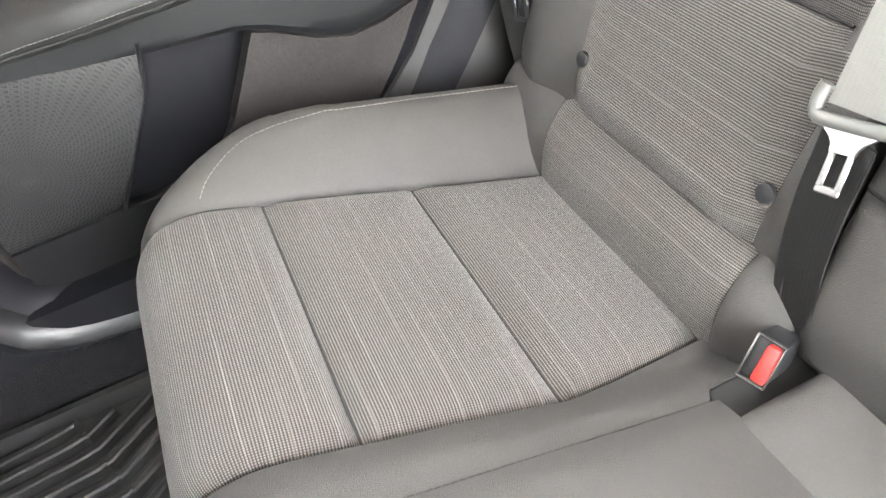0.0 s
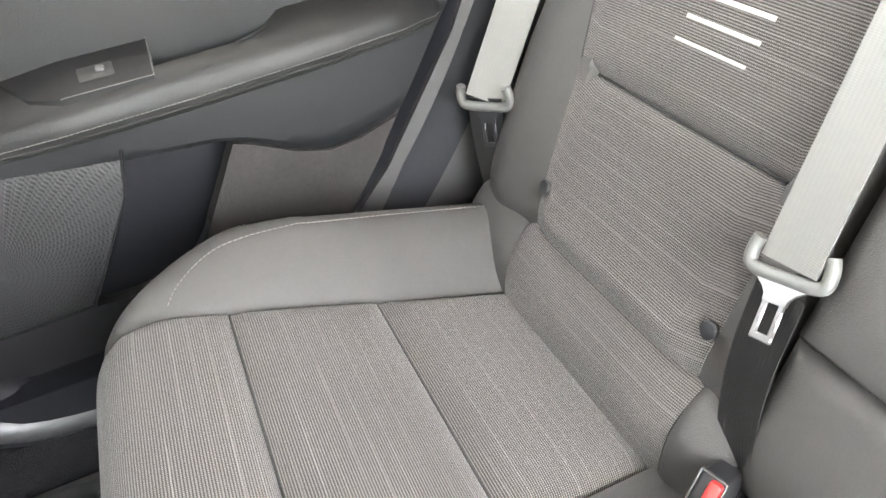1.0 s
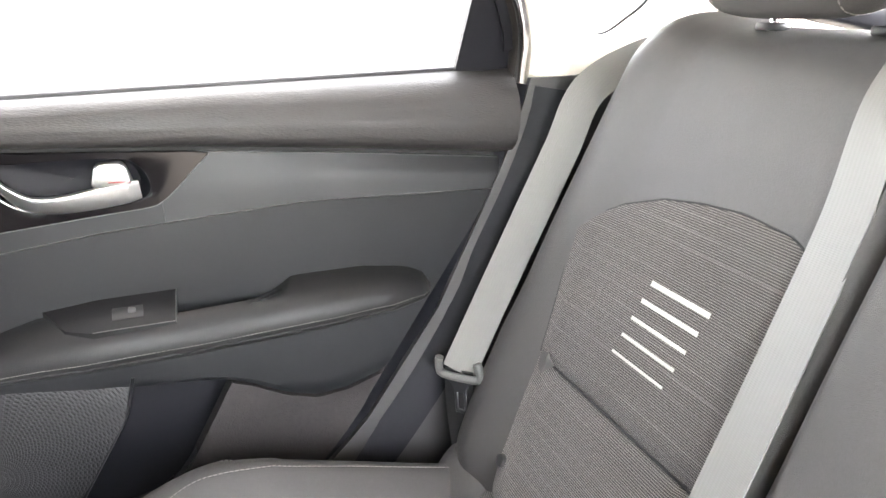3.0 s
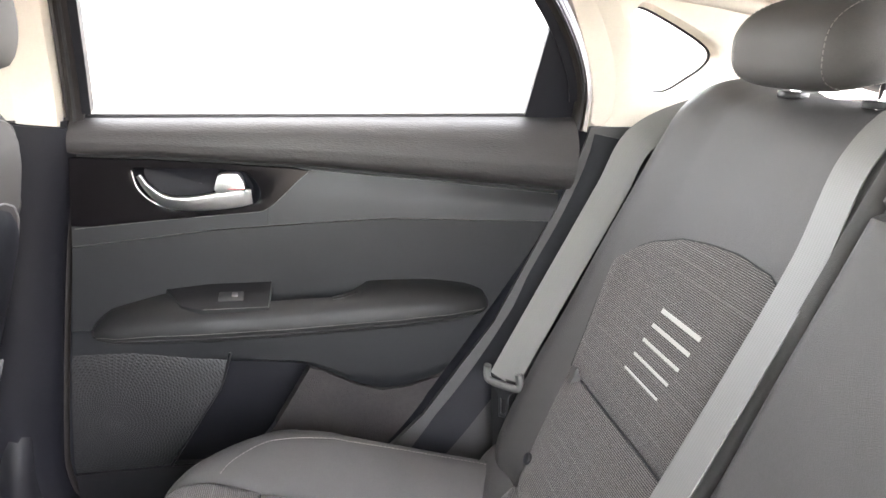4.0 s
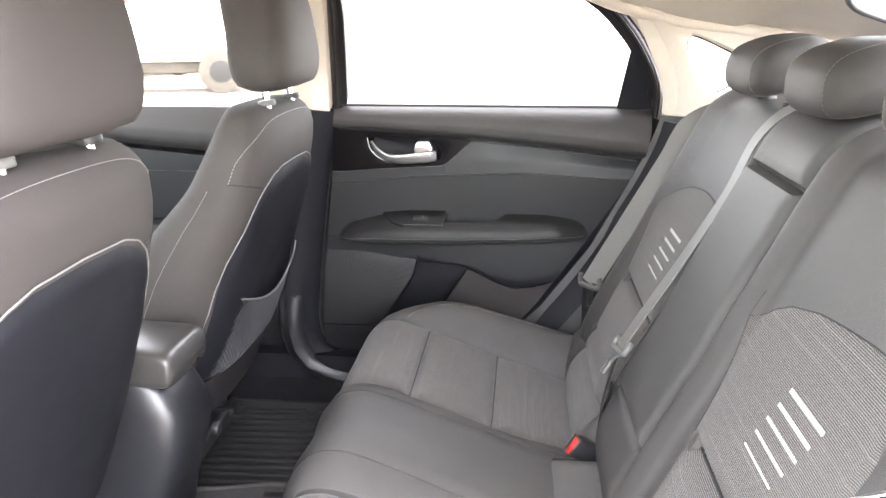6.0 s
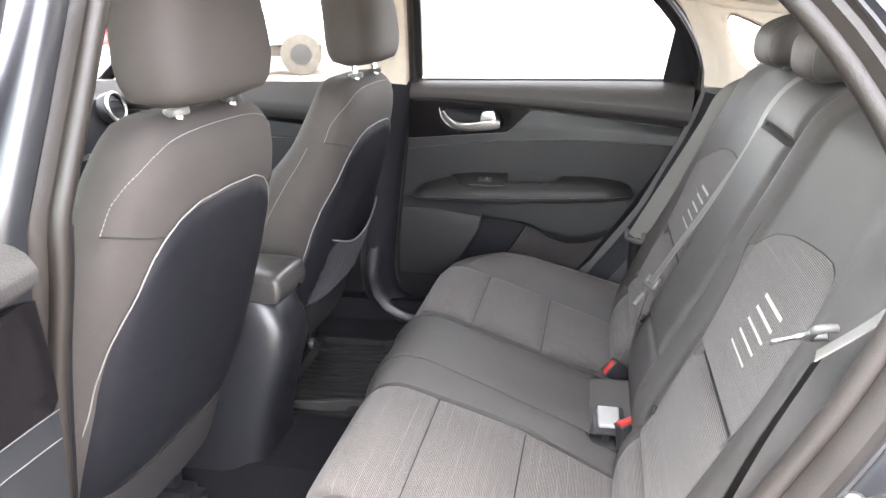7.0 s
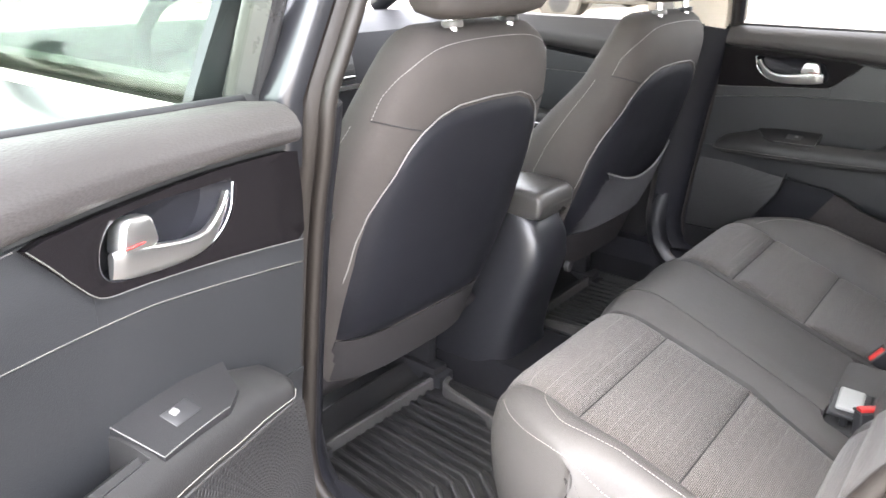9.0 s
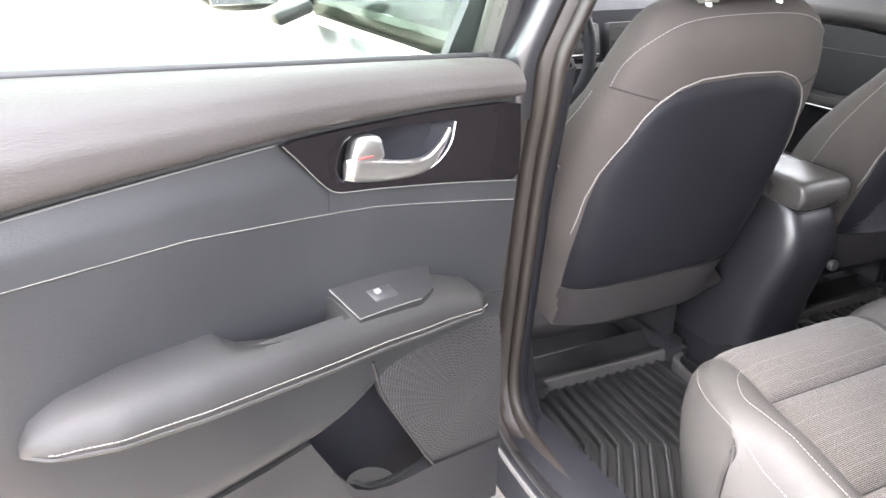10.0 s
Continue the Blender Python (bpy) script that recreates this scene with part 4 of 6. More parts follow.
    # seams from the cloth's corners up to the shoulders
    for pts in ([(0.499, 0.811), (0.507, 0.835), (0.512, 0.86)], [(0.149, 0.813), (0.149, 0.83), (0.150, 0.848)]):
        tube("seam", [back_point(bs(z), side * y, -0.0003) for y, z in curve(pts, 10)], 0.0007, SEAMSHADE, o)
    return o


for side in (1, -1):
    rear_backrest(side)

# middle backrest: fold-down armrest under a small upper pad
mid = thing("folding_armrest", "grey vinyl fold-down armrest closed in the rear backrest", "armrest", (0.62, -0.01, 0.47))
def pad_rows(z0, z1, n, puff):
    s = np.linspace(z0, z1, n)
    lift = pillow(n, 34, 0.212, z1 - z0, puff, 0.0045, -0.006)
    return [[back_point(a, y, l, True) for y, l in zip(np.linspace(-0.0985, 0.1185, 34), row)] for a, row in zip(s, lift)]


sheet("armrest_pad", pad_rows(bs(0.585), bs(0.955), 50, 0.024), (0.05, 0, 0), LEATHER, mid)
sheet("lower_pad", pad_rows(0.0, bs(0.5845), 24, 0.018), (0.05, 0, 0), LEATHER, mid, "grey vinyl strip below the armrest")
sheet("upper_pad", pad_rows(bs(0.9555), BSZ[-1] - 0.01, 30, 0.022), (0.05, 0, -0.01), LEATHER, mid, "grey vinyl pad above the armrest")
# Near-black sheet behind the pads backs the gaps round them
sheet("recess", [[back_point(s, y, -0.045, True) for y in (-0.125, 0, 0.14)] for s in np.linspace(0, BSZ[-1], 20)], (0.01, 0, 0), SEAMSHADE, mid)


# ---- headrests ----
def rear_headrest(y, wide):
    o = thing("rear_headrest", "grey vinyl rear headrest with contrast stitching on short chrome posts", "headrest", (0.875, y, 1.02), "rear headrests")
    rings = []
    w = np.linspace(-1, 1, 25)
    for q in w:
        k = (1 - abs(q) ** 3.6) ** (1 / 2.3) if abs(q) < 1 else 0.0
        k = max(k, 0.03)
        ring = []
        for a, b in super_ring(0.066, 0.0465, 36, 2.9):
            # lower, fuller nose at the front
            nose = 0.008 * max(0, -a / 0.083)
            ring.append((0.860 + a * (0.25 + 0.75 * k), y + wide * q, 1.0965 + b * k - nose * k + 0.012 * a / 0.083))
        rings.append(ring)
    lofted("pad", rings, LEATHER, o)
    for e in (-1, 1):
        q = 0.66 * e
        k = (1 - abs(q) ** 3.6) ** (1 / 2.3)
        pts = [(0.860 + a * (0.25 + 0.75 * k) * 1.006, y + wide * q, 1.0965 + b * k * 1.006 - 0.008 * max(0, -a / 0.083) * k + 0.012 * a / 0.083) for a, b in super_ring(0.066, 0.0465, 60, 2.9)]
        stitches("stitching", pts + pts[:1], THREAD, o)
    for e in (-1, 1):
        part("post", disc(0.006, 0.06, pose(0.876, y + e * 0.070, 1.035, 0, 6, 0), 14), BRIGHT, o, "polished chrome post")
        part("post_collar", disc(0.017, 0.008, pose(0.874, y + e * 0.070, 1.034, 0, 4, 0), 20, 0.002), BLACKP, o)
    return o


for y, wide in ((0.314, 0.117), (-0.314, 0.117), (-0.004, 0.106)):
    rear_headrest(y, wide)


# ---- doors ----
HINGE = (-0.1046, -0.7652)
XR = ([0.33, 0.40, 0.461, 0.552, 0.682, 0.813, 0.864, 0.93, 0.98], [0.30, 0.385, 0.458, 0.515, 0.602, 0.683, 0.712, 0.722, 0.724])
XF = {1: ([0.33, 0.45, 0.61, 0.80, 0.98], [-0.045, -0.05, -0.036, -0.012, 0.002]), -1: ([0.33, 0.45, 0.61, 0.71, 0.81, 0.87, 0.98], [-0.030, -0.028, -0.022, -0.022, -0.030, -0.032, -0.025])}
LOWTRIM = ([-0.06, -0.018, 0.106, 0.328, 0.52, 0.713], [0.933, 0.931, 0.926, 0.909, 0.889, 0.866])
STITCH = ([-0.06, -0.022, 0.193, 0.433, 0.68, 0.72], [0.795, 0.798, 0.820, 0.831, 0.822, 0.82])


def strip(name, side, zb, zt, v, material, parent, x0=None, x1=None, nx=40, nk=10, y0=0.70, thick=0.05, label=""):
    """A door panel between two lines zb(x), zt(x), standing v(x, k) proud of the door's plane; its ends follow the door's edges unless given."""
    P = []
    for k in np.linspace(0, 1, nk):
        row = []
        for a in np.linspace(0, 1, nx):
            x = 0.3
            for _ in range(6):
                z = zb(x) + k * (zt(x) - zb(x))
                lo = x0(z) if callable(x0) else (lerp(z, *XF[side]) if x0 is None else x0)
                hi = x1(z) if callable(x1) else (lerp(z, *XR) if x1 is None else x1)
                x = lo + a * (hi - lo)
            z = zb(x) + k * (zt(x) - zb(x))
            row.append((x, side * (y0 - v(x, k)), z))
        P.append(row)
    return sheet(name, P, (0, side * thick, 0), material, parent, label)


def door_line(f, side, v, x0, x1, n=60, dz=0.0):
    return [(x, side * (0.70 - v(x)), f(x) + dz) for x in np.linspace(x0, x1, n)]


def rear_door(side, state):
    o = thing("rear_door", f"dark rear car door, {state}, with grained vinyl trim", "car door", (0, 0, 0), "rear doors")
    low = lambda x: lerp(x, *LOWTRIM)
    sti = lambda x: lerp(x, *STITCH)
    sill = lambda x: 0.978
    back = lambda x: 1 + 0.8 * max(0, (x - 0.3) / 0.4)
    strip("upper_trim", side, low, sill, lambda x, k: float(lerp(k, [0, 0.04, 0.15, 0.4, 0.7, 0.9, 1], [0.006, 0.017, 0.024, 0.026, 0.020, 0.010, -0.004])) * back(x), TRIM, o, nk=16, label="grained charcoal upper trim")
    # Dark strip under the upper trim puts in the shade of the gap
    strip("trim_gap", side, lambda x: low(x) - 0.006, lambda x: low(x) + 0.004, lambda x, k: 0.004 * back(x), SEAMSHADE, o, nk=3)
    blk = lambda x: lerp(x, [-0.05, -0.02, 0.10, 0.20, 0.243, 0.256, 0.268, 0.285, 0.30, 0.325], [0.822, 0.825, 0.835, 0.842, 0.8445, 0.8465, 0.854, 0.869, 0.884, 0.906])
    strip("upper_panel", side, sti, lambda x: low(x) - 0.005, lambda x, k: float(lerp(k, [0, 0.5, 1], [0.015, 0.014, 0.008])) * back(x), SOFT, o, x0=0.262, label="smooth blue-grey vinyl panel")
    strip("upper_panel", side, sti, lambda x: blk(x) + 0.006, lambda x, k: 0.015, SOFT, o, x1=0.2618, nk=4)
    tube("bright_line", door_line(low, side, lambda x: 0.0085 * back(x), 0.325, 0.70, 40, -0.006), 0.0007, EDGE, o, "thin pale edge line")
    strip("middle_panel", side, lambda x: 0.66, lambda x: sti(x) - 0.0015, lambda x, k: float(lerp(k, [0, 0.6, 1], [0.006, 0.012, 0.0148])) * back(x), SOFT, o, nk=14, label="smooth blue-grey vinyl panel")
    stitches("stitching", door_line(sti, side, lambda x: 0.0155 * back(x), float(lerp(0.80, *XF[side])) + 0.004, 0.685, 90), DOORTHREAD, o, 0.005, 0.0042, 0.00038, "pale stitched seam")
    # gloss black plate round the inner handle
    cup = curve([(0.078, 0.909), (0.120, 0.910), (0.185, 0.909), (0.232, 0.903), (0.250, 0.884), (0.250, 0.862), (0.225, 0.852), (0.160, 0.850), (0.112, 0.858), (0.086, 0.880)], 96, True)
    cc = cup.mean(0)
    xf = float(lerp(0.84, *XF[side]))
    xs_ = np.linspace(xf + 0.001, 0.324, 140)
    rimline = np.array([(x, blk(x)) for x in xs_] + [(x, low(x) - 0.004) for x in xs_[::-1]] + [(float(lerp(z, *XF[side])), z) for z in np.linspace(0.927, 0.826, 30)])
    ra = np.arctan2(rimline[:, 1] - cc[1], rimline[:, 0] - cc[0])
    ca = np.arctan2(cup[:, 1] - cc[1], cup[:, 0] - cc[0])
    far_ = np.array([rimline[np.argmin(np.abs(np.angle(np.exp(1j * (ra - a)))))] for a in ca])
    far_[:, 0] = np.maximum(far_[:, 0], [float(lerp(z, *XF[side])) for z in far_[:, 1]])
    loops = []
    for w, v in ((1.0, 0.010), (1.0, 0.0172), (0.985, 0.0180), (0.5, 0.0180), (0.06, 0.0180), (0.0, 0.0172)):
        q = cup + (far_ - cup) * w
        loops.append(np.stack([q[:, 0], side * np.full(96, 0.70 - v), q[:, 1]], 1))
    ring_sheet("handle_plate", loops, (0, side * 0.003, 0), GLOSSY, o, "gloss black plate round the inner handle")
    tube("plate_edge", door_line(blk, side, lambda x: 0.0178, xf + 0.004, 0.322, 40, -0.0005), 0.0005, BUCKLE, o)
    # recessed cup and lever
    loops = [np.stack([cc[0] + (cup[:, 0] - cc[0]) * k, side * np.full(96, 0.70 - v), cc[1] + (cup[:, 1] - cc[1]) * k], 1) for k, v in ((1.01, 0.0168), (0.985, 0.0165), (0.95, 0.004), (0.86, -0.010), (0.5, -0.016), (0.02, -0.017))]
    ring_sheet("handle_cup", loops, (0, side * 0.002, 0), HARD, o, "dark recessed handle cup")
    tube("cup_edge", [(x, side * (0.70 - 0.0185), z) for x, z in curve([(0.155, 0.8495), (0.112, 0.8575), (0.086, 0.880), (0.078, 0.908)], 24)], 0.0008, CHROME, o, "thin bright cup edge")
    # lever: a swept blade whose front leans back below; a lock rocker sits over its rear end
    spine = curve([(0.0865, 0.900, 0.0035), (0.098, 0.882, 0.0055), (0.120, 0.8635, 0.0090), (0.150, 0.8590, 0.0105), (0.188, 0.8615, 0.0125), (0.222, 0.8660, 0.0135), (0.2395, 0.8675, 0.0110)], 40)
    rings = []
    for i, (x, z, hh) in enumerate(spine):
        ahead, behind = spine[min(39, i + 1)], spine[max(0, i - 1)]
        tx, tz = ahead[0] - behind[0], ahead[1] - behind[1]
        ln = math.hypot(tx, tz)
        ux, uz = -tz / ln, tx / ln
        d = (0.0085 + 0.0035 * min(1, i / 16)) / 2 * float(lerp(i, [36, 39], [1, 0.55]))
        ring = []
        for a_, b_ in super_ring(d, 1.0, 24, 3.6):
            out_ = (d + a_) * (1 - 0.42 * (0.5 - b_ / 2))
            ring.append((x + ux * hh * b_, side * (0.70 - 0.0135 - out_), z + uz * hh * b_))
        rings.append(ring)
    lofted("handle_lever", rings, CHROME, o, "satin chrome pull lever")
    rings = []
    for k, grow in ((0.0, 0.94), (0.3, 1.0), (0.8, 0.97), (0.95, 0.92), (1.0, 0.80)):
        rings.append([(0.2105 + q[0] * grow * (1 - 0.22 * q[1] / 0.015), side * (0.70 - 0.008 - 0.0165 * k), 0.8885 + q[1] * grow) for q in super_ring(0.0205, 0.0150, 28, 4.5)])
    knob = lofted("lock_rocker", rings, CHROME, o, "satin chrome lock rocker")
    part("lock_mark", rounded_box((0.024, 0.0012, 0.0013), 0.0003, 1, pose(0.219, side * (0.70 - 0.0250), 0.8800, 0, 2, 0)), RED, knob, "thin red lock mark")
    # armrest with its pull pocket
    top = lambda x: lerp(x, [0.0, 0.012, 0.03, 0.10, 0.24, 0.42, 0.50, 0.56, 0.585, 0.595], [0.672, 0.688, 0.702, 0.722, 0.728, 0.733, 0.733, 0.724, 0.712, 0.695])
    out = lambda x: lerp(x, [0.0, 0.012, 0.04, 0.15, 0.45, 0.53, 0.58, 0.595], [0.016, 0.038, 0.056, 0.067, 0.069, 0.062, 0.042, 0.018])
    bot = lambda x: lerp(x, [0.0, 0.286, 0.595], [0.664, 0.668, 0.682])
    X = np.unique(np.concatenate([np.linspace(0.0, 0.595, 60), [0.2505, 0.2535], np.linspace(0.34, 0.40, 8)]))
    along = (lambda x: 0.024 + x * 0.96) if side < 0 else (lambda x: x)
    prof = [(-0.2, 1.0), (0.0, 1.0), (0.2, 0.96), (0.45, 0.86), (0.68, 0.75), (0.86, 0.62), (0.965, 0.44), (1.0, 0.22), (0.985, 0.06), (0.90, -0.05), (0.5, -0.10), (-0.2, -0.12)]
    P = []
    for x in X:
        row = []
        for n_, (a, b) in enumerate(prof):
            v = 0.008 + (out(x) - 0.008) * a
            z = bot(x) + (top(x) - bot(x)) * b
            if n_ < 5 and a <= 0.46:
                dip = lerp(x, [0.2505, 0.2535, 0.33, 0.405], [0, 1, 1, 0]) * lerp(a, [0.0, 0.3, 0.46], [1, 1, 0.25])
                z -= dip * 0.052
            row.append((along(x), side * (0.70 - v), z))
        P.append(row)
    arm = sheet("armrest", np.array(P).transpose(1, 0, 2), (0, side * 0.012, 0.0), ARM, o, "padded grey vinyl armrest")
    stitches("stitching", [(along(x), side * (0.70 - 0.008 - (out(x) - 0.008) * 0.999 - 0.0006), bot(x) + (top(x) - bot(x)) * 0.19) for x in np.linspace(0.012, 0.585, 90)], DOORTHREAD, arm, 0.0055, 0.0042, 0.00048, "pale stitching")
    tube("seam", [(along(x), side * (0.70 - 0.008 - (out(x) - 0.008) * 0.985), bot(x) + (top(x) - bot(x)) * 0.06) for x in np.linspace(0.006, 0.59, 60)], 0.0016, SEAMSHADE, arm)
    # switch plate
    P = []
    for v in np.linspace(0.006, 0.057, 9):
        xa, xb = float(lerp(v, [0.006, 0.022, 0.046, 0.057], [0.105, 0.118, 0.135, 0.165])), float(lerp(v, [0.006, 0.057], [0.262, 0.258]))
        P.append([(x, side * (0.70 - v), float(lerp(v, [0.006, 0.057], [0.7375, 0.7115])) - 0.10 * max(0, 0.17 - x)) for x in np.linspace(xa, xb, 16)])
    sheet("switch_plate", P, (0, 0, -0.012), LOWER, arm, "dark plastic window switch plate")
    edge_pts = [tuple(p) for p in P[-1]] + [tuple(p[-1]) for p in P[-2::-1]]
    tube("plate_trim", edge_pts, 0.0006, EDGE, arm, "thin pale plate edge")
    sz = 0.7199
    # Raised black block painted as the shaded well; nothing is cut into the plate
    part("switch_well", rounded_box((0.036, 0.020, 0.008), 0.002, 2, pose(0.204, side * (0.70 - 0.034), sz, side * 27, 0, 0)), BLACKP, arm)
    part("window_switch", rounded_box((0.009, 0.008, 0.006), 0.002, 2, pose(0.209, side * (0.70 - 0.034), sz + 0.0042, side * 27, 12, 0)), HEM, arm, "small grey window switch")
    # overhang, pocket, speaker and lower pad
    if side > 0:
        under = ([-0.06, 0.05, 0.19, 0.30, 0.335, 0.384, 0.426, 0.47, 0.52, 0.60], [0.628, 0.628, 0.606, 0.594, 0.582, 0.556, 0.543, 0.547, 0.562, 0.60])
    else:
        under = ([-0.06, 0.05, 0.15, 0.17, 0.19, 0.21, 0.23, 0.26, 0.30, 0.35, 0.426, 0.47, 0.52, 0.60], [0.628, 0.628, 0.610, 0.601, 0.587, 0.574, 0.564, 0.554, 0.549, 0.545, 0.541, 0.547, 0.562, 0.60])
    ov = lambda x: lerp(x, *under)
    flush = lambda x: float(lerp(x, [0.15, 0.25], [0, 1]))
    strip("overhang", side, ov, lambda x: 0.668, lambda x, k: float(lerp(k, [0, 0.06, 0.5, 1], [-0.002, 0.007, 0.009, 0.010])) * flush(x) + float(lerp(k, [0, 0.5, 1], [0.0042, 0.006, 0.010])) * (1 - flush(x)), SOFT, o, nk=10, label="dark vinyl panel under the armrest")
    lip = lambda x: lerp(x, [-0.08, 0.05, 0.09, 0.13, 0.165, 0.20, 0.225, 0.245, 0.26], [0.43, 0.432, 0.434, 0.432, 0.434, 0.442, 0.456, 0.48, 0.50])
    strip("lower_panel", side, lambda x: 0.33, lip, lambda x, k: 0.006 + 0.003 * k, LOWER, o, x1=lambda z: min(lerp(z, *XR), 0.262), nk=10, thick=0.02)
    strip("speaker_grille", side, lambda x: lip(x) + 0.001, lambda x: ov(x) + 0.002, lambda x, k: 0.004 + 0.006 * math.sin(math.pi * k) ** 0.5, GRILLE, o, x1=lambda z: lerp(z, [0.43, 0.57, 0.64], [0.088, 0.178, 0.198]), nk=16, thick=0.01, label="perforated round-pattern speaker grille")
    tube("grille_edge", [(lerp(z, [0.43, 0.57, 0.64], [0.088, 0.178, 0.198]) + 0.001, side * (0.70 - 0.007), z) for z in np.linspace(0.432, 0.622, 14)], 0.0024, LOWER, o)
    tube("pocket_rim", [(x, side * (0.70 - 0.004), z) for x, z in curve([(0.088, 0.432), (0.115, 0.431), (0.15, 0.432), (0.178, 0.437), (0.202, 0.447), (0.222, 0.464)], 24)], 0.0028, LOWER, o, "rounded pocket lip")
    # The open door's pad is darker: its shade is put into the colour
    strip("lower_pad", side, lambda x: 0.33, lambda x: ov(x) - 0.002, lambda x, k: 0.004 + 0.006 * math.sin(math.pi * min(1, k * 1.1)) ** 0.4, PAD if side > 0 else ARM, o, x0=lambda z: lerp(z, [0.33, 0.49, 0.592], [0.17, 0.2535, 0.316]), nk=14, thick=0.03, label="napped grey-brown lower door pad" if side > 0 else "smooth lower door pad, its shade put into the colour")
    strip("pocket_back", side, lambda x: 0.34, lambda x: 0.63, lambda x, k: -0.075, HARD, o, x0=0.0, x1=lambda z: min(lerp(z, *XR) - 0.02, 0.34), nk=4, thick=0.006, label="dark moulded door pocket")
    if side < 0:
        part("bottle_holder", disc(0.035, 0.012, pose(0.148, side * 0.742, 0.400, 0, 0, 0), 28, 0.003), HOLDER, o, "round grey moulded bottle holder")
    # window frame, glass and outer skin
    up = RIM2 - _n * 0.008
    sel = up[:, 1] > 0.985
    k0 = int(np.argmax(~sel))
    order = [(k0 + i) % len(up) for i in range(len(up)) if sel[(k0 + i) % len(up)]]
    shift = lambda x: x - (0.075 * max(0.0, (0.3 - x) / 0.3) if side < 0 else 0.0)
    fr = np.array([[shift(up[i][0]), side * float(flank(up[i][1], 0.712)), up[i][1]] for i in order])
    V, F = sweep(fr, [(-0.010, -0.008), (0.010, -0.008), (0.010, 0.008), (-0.010, 0.008)])
    # Open door's frame and post are a paler copy, skylight put into the colour
    mesh_object("window_frame", V, F, FRAME if side < 0 else HARD, o, "black window frame", sharp=30)
    zz = np.linspace(0.962, 1.25, 14)
    near = side < 0
    px = (lambda z: -0.062 + 0.12 * (z - 0.985)) if near else (lambda z: float(lerp(z, [0.95, 1.165, 1.25], [0.012, 0.030, 0.038])))
    hw_, dp_ = (0.019, 0.022) if near else (0.008, 0.012)
    rings = [[(px(z) + q[0], side * (float(flank(z, 0.722)) + q[1]), z) for q in super_ring(hw_, dp_, 24, 4.0)] for z in zz]
    lofted("front_post", rings, FRAME if near else HARD, o, "satin black front post of the window frame")
    zz = np.linspace(0.972, 1.15, 16)
    P = [[(lerp(z, [0.972, 0.98, 1.12, 1.16], [0.648, 0.649, 0.667, 0.655]) * (1 - a) + (lerp(z, [0.97, 1.002, 1.052, 1.108, 1.156], [0.730, 0.728, 0.714, 0.683, 0.655]) - 0.004) * a, side * (float(flank(z, 0.708)) - 0.004 * math.sin(math.pi * a)), z) for a in np.linspace(0, 1, 8)] for z in zz]
    sheet("frame_corner", P, (0, side * 0.012, 0), HARD, o, "black window corner cover")
    P = [[((px(z) + 0.004) * (1 - a) + (lerp(z, [0.96, 1.12, 1.156, 1.215, 1.262, 1.28], [0.685, 0.682, 0.645, 0.58, 0.48, 0.33])) * a, side * float(flank(z, 0.722)), z) for a in np.linspace(0, 1, 8)] for z in np.linspace(0.955, 1.278, 12)]
    sheet("window_glass", P, (0, side * 0.004, 0), GLASS if side > 0 else TINT, o, "faintly green tempered window glass")
    tube("glass_run", [(x, side * 0.714, 0.979) for x in np.linspace(px(0.979), 0.66, 12)], 0.005, BLACKP, o, "black rubber glass run")
    P = [[(x, float(body_skin(x, z, side)), z) for x in np.linspace(float(lerp(z, *XF[side])) - 0.05, float(lerp(z, *XR)) + 0.07, 14)] for z in np.linspace(0.34, 0.95, 16)]
    sheet("outer_skin", P, (0, -side * 0.012, 0), PAINT, o, "graphite painted outer skin")
    P = [[(lerp(z, *XF[side]) - (0.034 if side > 0 else 0.004), side * y, z) for y in (0.706, 0.73, 0.80)] for z in np.linspace(0.34, 0.97, 10)]
    sheet("front_edge", P, (0.05 if side > 0 else 0.02, 0, 0), HARD if side > 0 else PAINT, o)
    P = [[(lerp(z, *XR) + 0.004, side * y, z) for y in (0.706, 0.73, 0.80)] for z in np.linspace(0.34, 0.97, 10)]
    sheet("rear_edge", P, (-0.02, 0, 0), PAINT, o)
    part("check_bolt", disc(0.008, 0.014, pose(float(lerp(0.70, *XF[side])) - 0.012, side * 0.715, 0.70, 0, 90, 0), 6), STEEL, o, "bare steel bolt")
    if side < 0:
        # the lining curves inward as it nears the hinge
        for ch in o.children_recursive:
            if ch.type == "MESH" and not ch.name.startswith(("window_", "frame_", "glass_", "outer_", "bottle_", "pocket_", "front_post")):
                for v in ch.data.vertices:
                    x, y, z = v.co
                    if x < 0.25:
                        v.co.y += 0.038 * ((0.25 - x) / 0.27) ** 1.6 * min(1, max(0, (0.765 + y) / 0.03)) * min(1, max(0, (1.01 - z) / 0.03))
    return o


rear_door(1, "shut")
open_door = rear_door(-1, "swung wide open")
open_door.matrix_basis = Matrix.Translation((HINGE[0], HINGE[1], 0.896)) @ pose(0, 0, 0, 0, 0, -66.24) @ pose(0, 0, 0, 0, -5.1, 0) @ pose(0, 0, 0, 3.16, 0, 0) @ Matrix.Translation((-HINGE[0], -HINGE[1], -0.90))


